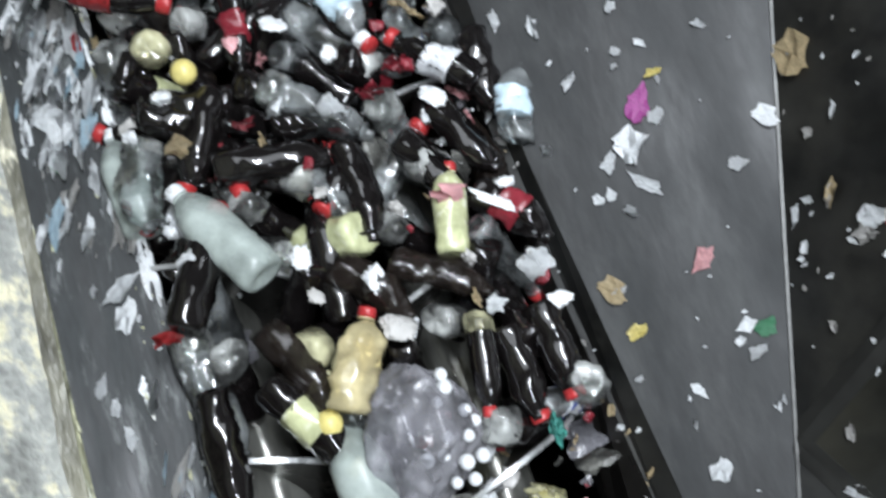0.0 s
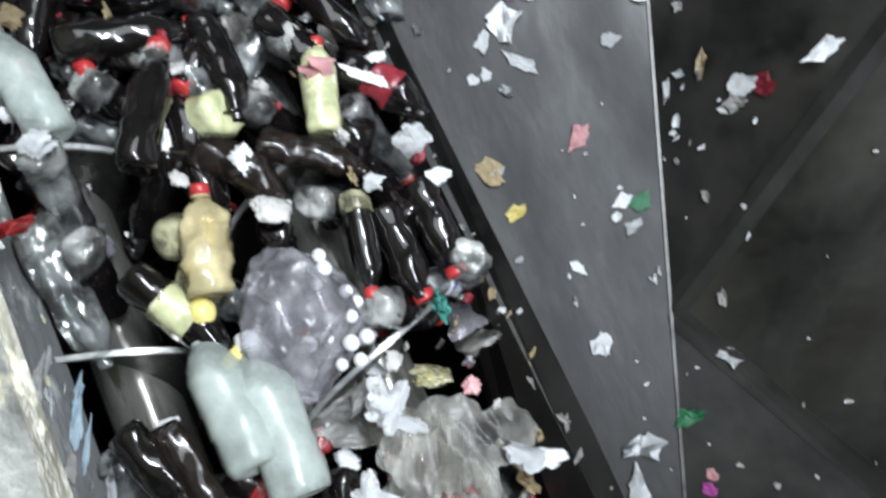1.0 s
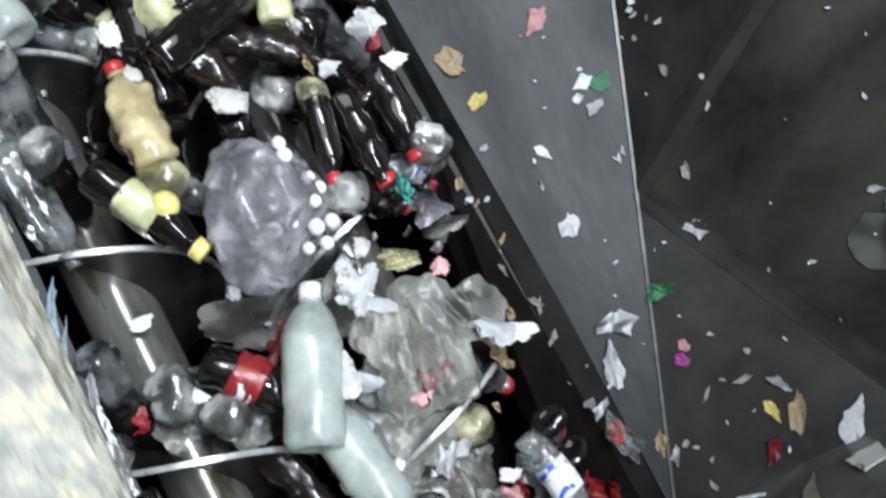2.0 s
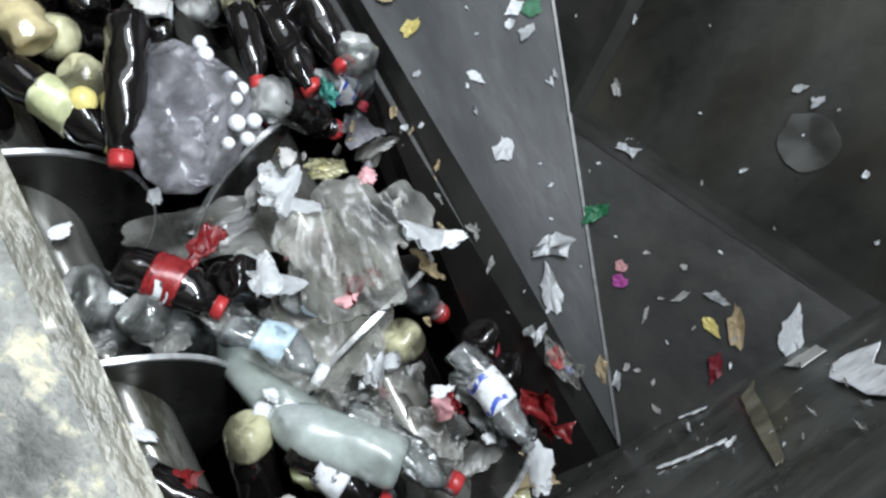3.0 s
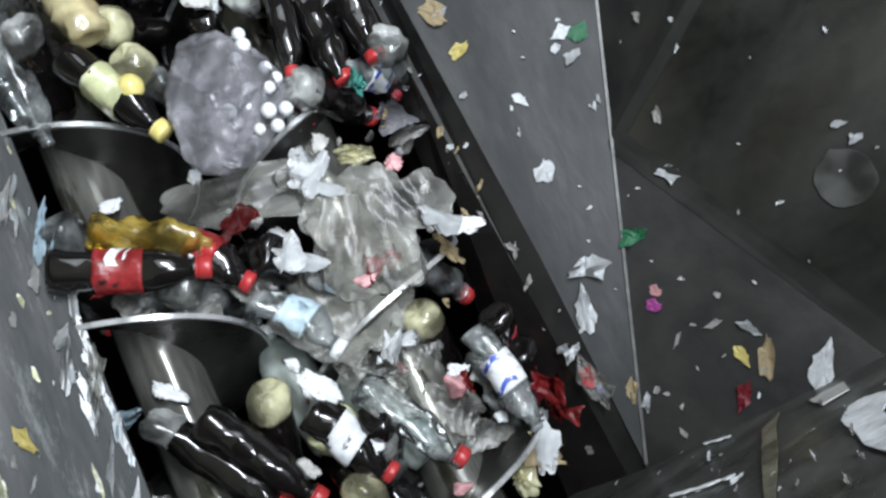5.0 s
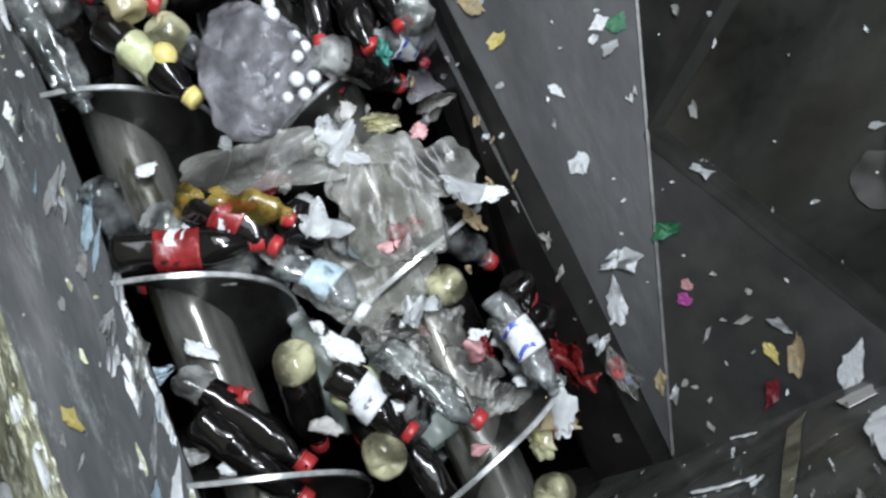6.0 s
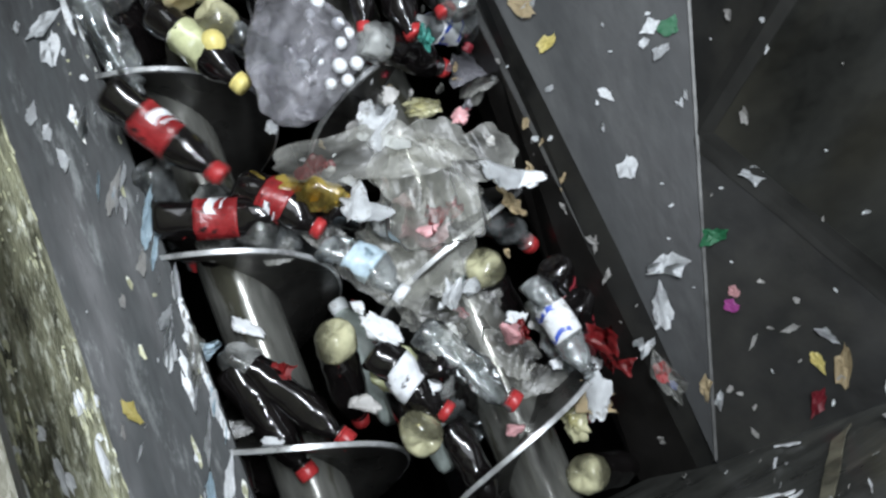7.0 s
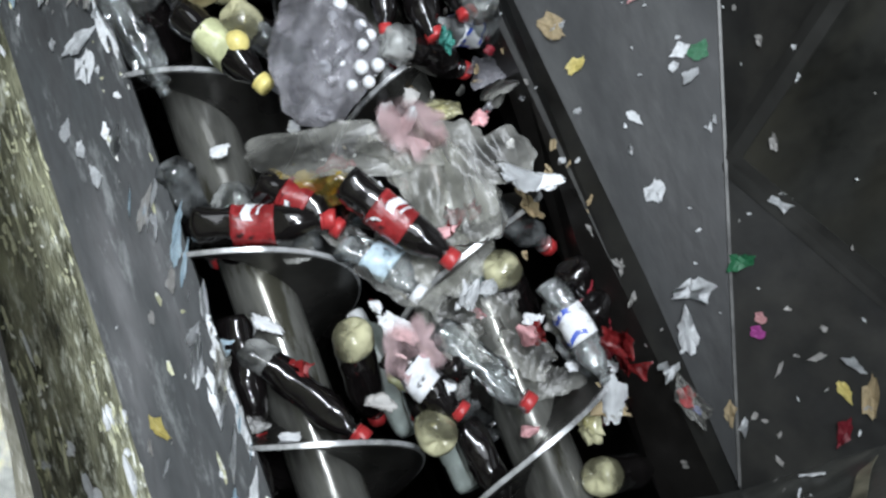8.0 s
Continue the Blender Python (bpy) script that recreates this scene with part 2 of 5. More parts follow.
# ---- the two screws ----
def screw(name, hand, phase, label):
    """A screw conveyor along its own y axis: shaft, flights and their polished edge. hand: the side to which the top runs."""
    root = new(name)
    y0, y1 = -0.62, 1.85
    bm = bmesh.new()
    bmesh.ops.create_cone(bm, cap_ends=False, segments=40, radius1=0.058, radius2=0.058, depth=y1 - y0, matrix=Matrix.Translation((0, (y0 + y1) / 2, 0)) @ Matrix.Rotation(math.pi / 2, 4, "X"))
    part("shaft", bm, SHAFT, root, "wet grey steel shaft")
    n = int((y1 - y0) / PITCH * 40)

    def ribbon(r0, r1, half, mat, nm, lab):
        bm = bmesh.new()
        corners = ((r0, -half), (r1, -half), (r1, half), (r0, half))
        prev = None
        for i in range(n + 1):
            y = y0 + (y1 - y0) * i / n
            a = 2 * math.pi * y / PITCH + radians(phase)
            s, c = -hand * math.sin(a), math.cos(a)
            wob = 1 + 0.006 * noise.noise((y * 9, phase, 0))
            ring = []
            for k in range(4):
                (ra_, da), (rb_, db) = corners[k], corners[(k + 1) % 4]
                for u in (0, 0.33, 0.66):
                    r, d = ra_ + (rb_ - ra_) * u, da + (db - da) * u
                    ring.append(bm.verts.new((s * r * wob, y + d, c * r * wob)))
            if prev:
                for q in range(12):
                    bm.faces.new((prev[q], prev[(q + 1) % 12], ring[(q + 1) % 12], ring[q]))
                for q in (0, 3, 6, 9):
                    bm.edges.get((prev[q], ring[q])).smooth = False
            prev = ring
        ob = part(nm, bm, mat, root, lab)
        return ob

    ribbon(0.055, RAD - 0.004, 0.0055, SCREW, "flight", "black oily screw flight")
    ribbon(RAD - 0.0045, RAD + 0.001, 0.0042, EDGE, "flight_edge", "worn bright edge of the flight")
    tagged(root, label, "screw conveyor", "pair of screws")
    return root


screw_l = screw("screw_conveyor", 1, 88, "black steel screw with worn bright edges, turning in the trough")
screw_r = screw("screw_conveyor", -1, 206, "black steel screw of the opposite hand, turning in the trough")
TURN_L = [(0.0, 68), (0.5, 60), (1.0, 53), (1.5, 50), (2.0, 46), (2.5, 41), (3.0, 34), (3.5, 20), (4.0, 0), (4.5, -23), (5.0, -48), (5.5, -73), (6.0, -100), (6.5, -126), (7.0, -145), (7.5, -163), (8.0, -183)]
TURN_R = [(0.0, 104), (0.5, 91), (1.0, 77), (1.5, 66), (2.0, 55), (2.5, 43), (3.0, 30), (3.5, 16), (4.0, 0), (4.5, -18), (5.0, -38), (5.5, -60), (6.0, -86), (6.5, -109), (7.0, -124), (7.5, -138), (8.0, -155)]
TILT = Matrix.Rotation(math.atan(SLOPE), 4, "X")


def screw_pose(ax, sign, turn):
    return Matrix.Translation((ax, 0, AXZ)) @ TILT @ Matrix.Rotation(radians(sign * turn), 4, "Y")


# ---- materials of the waste ----
COLA = material("dark_drink_bottle", (0.006, 0.005, 0.005), 0.1, 0, 0.3, 20, 0.05, 80, coat=0.6)
BROWN = material("brown_bottle", (0.016, 0.012, 0.010), 0.15, 0, 0.4, 18, 0.1, 80, coat=0.4, alpha=0.92)


def see_through(name, tint, cover, color, rough, bump=0.4, ior=1.75, uneven=1.0):
    """Thin clear plastic: mostly transparent, some milky wall, gloss that grows at the rims."""
    m = bpy.data.materials.new(name)
    m.use_nodes = True
    nt = m.node_tree
    n, l = nt.nodes, nt.links
    n.remove(n["Principled BSDF"])
    tr, df, gl = n.new("ShaderNodeBsdfTransparent"), n.new("ShaderNodeBsdfDiffuse"), n.new("ShaderNodeBsdfGlossy")
    tr.inputs[0].default_value = (*tint, 1)
    df.inputs[0].default_value = (*color, 1)
    gl.inputs["Roughness"].default_value = rough
    tc, no, big = n.new("ShaderNodeTexCoord"), n.new("ShaderNodeTexNoise"), n.new("ShaderNodeTexNoise")
    no.inputs["Scale"].default_value, big.inputs["Scale"].default_value = 45, 14
    big.inputs["Detail"].default_value = 5
    l.new(tc.outputs["Object"], no.inputs["Vector"])
    l.new(tc.outputs["Object"], big.inputs["Vector"])
    bp = n.new("ShaderNodeBump")
    bp.inputs["Strength"].default_value, bp.inputs["Distance"].default_value = bump, 0.006
    l.new(no.outputs[0], bp.inputs["Height"])
    l.new(bp.outputs[0], gl.inputs["Normal"])
    rng = n.new("ShaderNodeMapRange")
    rng.inputs[1].default_value, rng.inputs[2].default_value = 0.42, 0.64
    rng.inputs[3].default_value, rng.inputs[4].default_value = cover * (1 - 0.75 * uneven), min(0.95, cover * (1 + 1.4 * uneven))
    l.new(big.outputs[0], rng.inputs[0])
    m1, m2, fr = n.new("ShaderNodeMixShader"), n.new("ShaderNodeMixShader"), n.new("ShaderNodeFresnel")
    fr.inputs["IOR"].default_value = ior
    l.new(bp.outputs[0], fr.inputs["Normal"])
    l.new(rng.outputs[0], m1.inputs[0])
    l.new(tr.outputs[0], m1.inputs[1])
    l.new(df.outputs[0], m1.inputs[2])
    l.new(fr.outputs[0], m2.inputs[0])
    l.new(m1.outputs[0], m2.inputs[1])
    l.new(gl.outputs[0], m2.inputs[2])
    l.new(m2.outputs[0], n["Material Output"].inputs[0])
    return m


CLEAR = see_through("clear_bottle_plastic", (0.9, 0.93, 0.93), 0.13, (0.7, 0.74, 0.74), 0.1, 0.5, 1.85)
PALE = material("milky_bottle_plastic", (0.46, 0.52, 0.485), 0.3, 0, 0.3, 9, 0.15, 60, coat=0.3, alpha=0.8)
LIME = material("pale_yellow_drink", (0.5, 0.52, 0.3), 0.2, 0, 0.4, 22, 0.3, 60, coat=0.5, spots=((0.68, 0.69, 0.52), 0.56, 30, 0.1))
CREAM = see_through("cloudy_cream_plastic", (0.85, 0.82, 0.55), 0.6, (0.62, 0.6, 0.38), 0.14, 0.3)
AMBER = see_through("amber_cream_plastic", (0.9, 0.8, 0.5), 0.85, (0.68, 0.59, 0.34), 0.18, 0.35, 1.75, 0.6)
HAZY = see_through("hazy_clear_base", (0.9, 0.92, 0.9), 0.22, (0.75, 0.77, 0.74), 0.1, 0.6, 1.8)
GOLD = see_through("golden_clear_plastic", (0.8, 0.6, 0.16), 0.3, (0.6, 0.44, 0.1), 0.12, 0.5, 1.7)
FILM = see_through("grey_crumpled_film", (0.86, 0.86, 0.89), 0.34, (0.36, 0.355, 0.38), 0.24, 0.35, 1.55, 0.6)
PINK_FILM = see_through("pink_translucent_film", (0.95, 0.8, 0.8), 0.3, (0.8, 0.62, 0.63), 0.3, 0.3, 1.4)
FILM_PALE = see_through("whitish_crumpled_film", (0.95, 0.95, 0.93), 0.13, (0.62, 0.62, 0.57), 0.28, 0.25, 1.4, 0.8)
RED = material("red_cap_plastic", (0.42, 0.034, 0.036), 0.35, 0, 0.2, 30, 0.1, 90)
YELLOW = material("yellow_plastic", (0.72, 0.62, 0.22), 0.35, 0, 0.25, 30, 0.1, 90)
LABEL_RED = material("red_label_film", (0.24, 0.02, 0.022), 0.25, 0, 0.6, 40, 0.4, 90, spots=((0.02, 0.012, 0.012), 0.57, 45, 0.08))
LABEL_WHITE = material("torn_white_label", (0.72, 0.74, 0.76), 0.4, 0, 0.3, 30, 0.5, 70, spots=((0.03, 0.03, 0.035), 0.57, 34))
BLUE = material("blue_label", (0.05, 0.1, 0.45), 0.35, 0, 0.25, 30, 0.1, 90)
SKY = material("light_blue_label", (0.5, 0.63, 0.7), 0.35, 0, 0.3, 25, 0.1, 90)
TEAL = material("teal_label", (0.1, 0.4, 0.34), 0.35, 0, 0.3, 25, 0.1, 90)
WHITE = material("white_paper", (0.74, 0.76, 0.77), 0.6, 0, 0.3, 22, 0.5, 60, spots=((0.3, 0.29, 0.26), 0.58, 40, 0.12))
GREY_PAPER = material("wet_grey_paper", (0.45, 0.44, 0.42), 0.6, 0, 0.25, 18, 0.3, 60)
PINK = material("pink_wrapper", (0.65, 0.35, 0.36), 0.4, 0, 0.3, 20, 0.3, 60)
MAGENTA = material("magenta_wrapper", (0.45, 0.08, 0.34), 0.35, 0, 0.3, 20, 0.2, 60)
GREEN = material("green_wrapper", (0.035, 0.2, 0.09), 0.4, 0, 0.3, 20, 0.2, 60)
WINE = material("dark_red_wrapper", (0.2, 0.02, 0.03), 0.3, 0, 0.35, 20, 0.2, 60)
TAN = material("tan_scrap", (0.5, 0.4, 0.24), 0.6, 0, 0.3, 18, 0.3, 60)

carried_along, tumbling = [], []
DRIFT = [(0.0, 0.0), (1.5, 0.01), (3.0, 0.03), (3.5, 0.04), (4.0, 0.055), (5.5, 0.11), (6.5, 0.15), (7.5, 0.18), (8.0, 0.2)]


# ---- bottles: built once a kind, lying along their own z axis, 1 unit = a half-litre bottle ----
def lathe(profile, segments, crush, seed):
    """A turned shape, dented inwards where it is crushed."""
    bm = bmesh.new()
    rings = []
    fine = []
    for (r0, z0), (r1, z1) in zip(profile, profile[1:]):
        fine.append((r0, z0))
        if crush and abs(z1 - z0) > 0.011:
            fine.append(((r0 + r1) / 2, (z0 + z1) / 2))
    fine.append(profile[-1])
    for r, z in fine:
        ring = []
        for k in range(segments):
            a = 2 * math.pi * k / segments
            x, y = r * math.cos(a), r * math.sin(a)
            if crush:
                q = Vector((x * 24 + seed * 3.1, y * 24, z * 15))
                dent = 0.9 * abs(noise.noise(q)) + 0.5 * abs(noise.noise(q * 2.3)) + 0.22 * abs(noise.noise(q * 5))
                s = 1 - crush * dent
                bow = crush * 0.02 * math.sin(z * 16 + seed)
                x, y = x * s + bow, y * s * (1 - 0.35 * crush) + bow * 0.5
            ring.append(bm.verts.new((x, y, z)))
        rings.append(ring)
    for a, b in zip(rings, rings[1:]):
        for k in range(segments):
            bm.faces.new((a[k], a[(k + 1) % segments], b[(k + 1) % segments], b[k]))
    bm.faces.new(rings[0][::-1])
    bm.faces.new(rings[-1])
    return bm


def bottle_kind(name, label, body, cap=None, band=None, crush=0.0, fat=1.0, seed=0, filled=None, mark=None, foot=None):
    """A half-litre drink bottle, 0.22 m high: body, cap, neck ring, label and what is left in it."""
    root = new(name)
    f = fat
    prof = [(0.012, 0.006), (0.02 * f, 0.0), (0.029 * f, 0.002), (0.0325 * f, 0.012), (0.033 * f, 0.03), (0.0322 * f, 0.055), (0.0335 * f, 0.06), (0.0325 * f, 0.085),
            (0.0325 * f, 0.11), (0.0335 * f, 0.13), (0.033 * f, 0.145), (0.029 * f, 0.165), (0.022 * f, 0.182), (0.0145, 0.196), (0.0125, 0.2), (0.0125, 0.214)]
    part("body", lathe(prof, 20, crush, seed), body, root)
    if band:
        lab = [(0.0345 * f, 0.062), (0.0348 * f, 0.066), (0.034 * f, 0.085), (0.034 * f, 0.11), (0.0348 * f, 0.124), (0.0345 * f, 0.128)]
        film = part("label", lathe(lab, 20, crush, seed), band, root, "printed film label")
        if mark:
            for z0, z1, back in (((0.066, 0.076, -0.03), (0.112, 0.121, -0.03)) if mark is BLUE else ((0.083, 0.098, 0.008), (0.107, 0.111, 0.016))):
                bm = lathe([(0.0354 * f, z0), (0.0351 * f, (z0 + z1) / 2), (0.0354 * f, z1)], 20, crush, seed)
                bmesh.ops.delete(bm, geom=[fc for fc in bm.faces if len(fc.verts) > 4], context="FACES_ONLY")
                for v in bm.verts:
                    v.co.z += 0.006 * math.sin(3 * math.atan2(v.co.y, v.co.x) + seed)
                bmesh.ops.delete(bm, geom=[v for v in bm.verts if v.co.x < back + 0.012 * noise.noise(v.co * 60)], context="VERTS")
                part("label_mark", bm, mark, film, "printed band")
    if foot:
        cup = [(0.004, -0.003), (0.011, -0.004), (0.02 * f, -0.008), (0.028 * f, -0.005), (0.0335 * f, 0.006), (0.0345 * f, 0.03), (0.034 * f, 0.038)]
        bm = lathe(cup, 30, crush, seed)
        for v in bm.verts:
            r = v.co.xy.length / f
            v.co.z += 0.002 * max(0, math.sin(math.pi * min(1, r / 0.032))) * math.cos(5 * math.atan2(v.co.y, v.co.x))
        part("base_cup", bm, foot, root, "pale translucent base")
    if filled:
        inner = [(0.01, 0.008), (0.028 * f, 0.006), (0.031 * f, 0.03), (0.031 * f, 0.07), (0.03 * f, 0.082)]
        part("drink", lathe(inner, 16, crush, seed), filled, root, "rest of the drink")
    ring = [(0.0155, 0.194), (0.0165, 0.196), (0.0155, 0.199)]
    part("neck_ring", lathe(ring, 16, 0, 0), body, root)
    if cap:
        bm = lathe([(0.0148, 0.202), (0.0158, 0.2035), (0.0158, 0.217), (0.0145, 0.2205)], 22, 0, 0)
        for v in bm.verts:
            a = math.atan2(v.co.y, v.co.x)
            if 0.203 < v.co.z < 0.218:
                v.co.xy *= 1 + 0.03 * math.cos(11 * a)
        lid = part("cap", bm, cap, root, "ribbed screw cap")
        part("tamper_ring", lathe([(0.0146, 0.1965), (0.0156, 0.1975), (0.0156, 0.2005), (0.0146, 0.2015)], 18, 0, 0), cap, lid)
    return tagged(root, label, "bottle", "bottles in the hopper")


KINDS = {
    "cola": bottle_kind("bottle", "dark drink bottle with a red cap, lying in the heap", COLA, RED, seed=1, crush=0.3),
    "black": bottle_kind("bottle", "dark glossy drink bottle without a cap", COLA, None, seed=2, crush=0.4),
    "colared": bottle_kind("bottle", "dark drink bottle with a red label and red cap", COLA, RED, LABEL_RED, seed=3, crush=0.28, mark=LABEL_WHITE),
    "colawhite": bottle_kind("bottle", "dark drink bottle with a torn white label", COLA, RED, LABEL_WHITE, seed=4, crush=0.45),
    "colayellow": bottle_kind("bottle", "dark drink bottle with a pale yellow label and yellow cap", COLA, YELLOW, LIME, seed=5, crush=0.3),
    "brown": bottle_kind("bottle", "brown plastic bottle, dented", BROWN, None, seed=6, crush=0.5),
    "clear": bottle_kind("bottle", "clear plastic bottle, dented and empty", CLEAR, RED, seed=7, crush=0.55),
    "clearopen": bottle_kind("bottle", "crushed clear plastic bottle without a cap", CLEAR, None, seed=8, crush=0.5, fat=1.15, foot=HAZY),
    "clearwhite": bottle_kind("bottle", "clear plastic bottle with a white cap and pale blue label", CLEAR, WHITE, SKY, seed=9, crush=0.55),
    "blue": bottle_kind("bottle", "clear bottle with a white label banded in blue", CLEAR, None, WHITE, seed=10, crush=0.4, mark=BLUE),
    "lime": bottle_kind("bottle", "bottle of pale yellow drink with a red cap", LIME, RED, seed=11, crush=0.25, fat=1.35),
    "limeopen": bottle_kind("bottle", "dark bottle with a pale yellow base showing upwards", COLA, RED, seed=12, crush=0.2, fat=1.1, foot=CREAM),
    "halfcola": bottle_kind("bottle", "dark drink bottle with a clear whitish base and red cap", COLA, RED, seed=16, crush=0.35, fat=1.02, foot=HAZY),
    "ambercrush": bottle_kind("bottle", "crushed yellow amber clear plastic bottle", GOLD, RED, seed=17, crush=0.7, fat=1.4),
    "pale": bottle_kind("bottle", "milky white plastic bottle, dented", PALE, WHITE, seed=13, crush=0.16, fat=1.3),
    "amber": bottle_kind("bottle", "dented cream and amber plastic bottle with a red cap", AMBER, RED, seed=14, crush=0.5, fat=1.55),
    "wine": bottle_kind("bottle", "dark bottle with a wine red label", COLA, None, WINE, seed=15, crush=0.5),
}


def lying(a, b, scale, spin):
    """The pose of a bottle whose base is at a and whose neck points at b."""
    a, b = Vector(a), Vector(b)
    m = (b - a).to_track_quat("Z", "Y").to_matrix().to_4x4()
    return Matrix.Translation(a) @ m @ Matrix.Rotation(spin, 4, "Z")


used = set()
spins = random.Random(4)


def place(kind, ax, ay, az, bx, by, bz, scale=1.0, moves=True):
    m = lying((ax, ay, az), (bx, by, bz), scale, spins.uniform(0, 6.28))
    src = KINDS[kind]
    if kind in used:
        ob = copy_thing(src, m)
    else:
        used.add(kind)
        ob = src
        ob.matrix_basis = m
    girth = scale * (1.2 if kind == "amber" else 1) if kind in ("pale", "amber", "ambercrush", "lime", "limeopen", "blue") else max(scale, 1.1)
    ob.scale = (girth, girth, scale)
    if moves:
        carried_along.append((ob, m))
    return ob


# ---- crumpled film, wads and scraps ----
def sheet(rnd, n, folds, size, flat, soft=0.13):
    """A square of film or paper folded over random lines."""
    pts = [Vector(((i / (n - 1) - 0.5) * 2.6, (k / (n - 1) - 0.5) * 2.6, 0.0)) for i in range(n) for k in range(n)]
    for p in pts:
        u, v = p.x / 1.3, p.y / 1.3
        p.x, p.y = 1.4 * u * math.sqrt(1 - v * v / 2), 1.4 * v * math.sqrt(1 - u * u / 2)
        p.x += rnd.uniform(-0.04, 0.04)
        p.y += rnd.uniform(-0.04, 0.04)
    for f in range(folds):
        a = rnd.uniform(0, 6.28)
        axis = Vector((math.cos(a), math.sin(a), 0))
        side = Vector((-axis.y, axis.x, 0))
        off = rnd.uniform(0.05, 0.75)
        turn = Matrix.Rotation(radians(rnd.uniform(40, 150) * rnd.choice((-1, 1))), 3, axis)
        for i, p in enumerate(pts):
            if p.dot(side) > off:
                c = side * off
                pts[i] = turn @ (p - c) + c
    mid = sum(pts, Vector()) / len(pts)
    reach = sorted((p - mid).length for p in pts)[int(len(pts) * 0.93)]
    bm = bmesh.new()
    vs = []
    for p in pts:
        q = (p - mid) / reach
        q += Vector((noise.noise(q * 3), noise.noise(q * 3 + Vector((7, 0, 0))), noise.noise(q * 3 + Vector((0, 7, 0))))) * soft
        q.z *= flat
        vs.append(bm.verts.new(q * size))
    for i in range(n - 1):
        for k in range(n - 1):
            bm.faces.new((vs[i * n + k], vs[(i + 1) * n + k], vs[(i + 1) * n + k + 1], vs[i * n + k + 1]))
    bmesh.ops.solidify(bm, geom=bm.faces[:], thickness=0.0008)
    return bm


def drape(rnd, wide, long, lift):
    """A soft sheet of thin film: rounded uneven outline, arched across, with long wrinkles and turned-up edges."""
    bm = bmesh.new()
    n, seed = 34, rnd.uniform(0, 50)
    slant = rnd.uniform(-0.8, 0.8)
    grid = []
    for i in range(n):
        line = []
        for k in range(n):
            u, v = 2 * i / (n - 1) - 1, 2 * k / (n - 1) - 1
            x, y = u * math.sqrt(1 - v * v / 2), v * math.sqrt(1 - u * u / 2)
            r = math.hypot(x, y)
            edge = 1 + 0.5 * noise.noise((x * 1.5, y * 1.5, seed)) * r + 0.16 * noise.noise((x * 4, y * 4, seed + 3)) * r * r
            x, y = x * edge, y * edge
            c = x + slant * y
            z = lift * (1 - x * x) + 0.16 * wide * noise.noise((c * 1.7, y * 0.7, seed + 7))
            z += 0.09 * wide * (0.5 - abs(noise.noise((c * 4.5, y * 1.5, seed + 11)))) + 0.035 * wide * abs(noise.noise((x * 9, y * 6, seed)))
            z += 0.12 * wide * max(0, r - 0.8) * noise.noise((x * 3, y * 3, seed + 5)) * 4
            line.append(bm.verts.new((x * wide, y * long, z)))
        grid.append(line)
    for i in range(n - 1):
        for k in range(n - 1):
            bm.faces.new((grid[i][k], grid[i + 1][k], grid[i + 1][k + 1], grid[i][k + 1]))
    bmesh.ops.solidify(bm, geom=bm.faces[:], thickness=0.0006)
    return bm


def facets(rnd, planes, low, size, flat, level, grain=0.05):
    """A crumpled lump: flats cut by random planes, with small creases between them."""
    cuts = []
    for i in range(planes):
        v = Vector((rnd.gauss(0, 1), rnd.gauss(0, 1), rnd.gauss(0, 1))).normalized()
        cuts.append((v, rnd.uniform(low, 1.0)))
    off = Vector((rnd.uniform(0, 30), 0, 0))
    bm = bmesh.new()
    bmesh.ops.create_icosphere(bm, subdivisions=level, radius=1)
    for v in bm.verts:
        d = v.co.normalized()
        e = (d + 0.16 * Vector((noise.noise(d * 3 + off), noise.noise(d * 3 + off * 2), noise.noise(d * 3 - off)))).normalized()
        k = min([1.15] + [h / e.dot(c) for c, h in cuts if e.dot(c) > 0.1])
        k *= 1 + grain * noise.noise(d * 7 + off) + 1.4 * grain * noise.noise(d * 3.5 + off)
        v.co = d * k * size
        v.co.z *= flat
    return bm


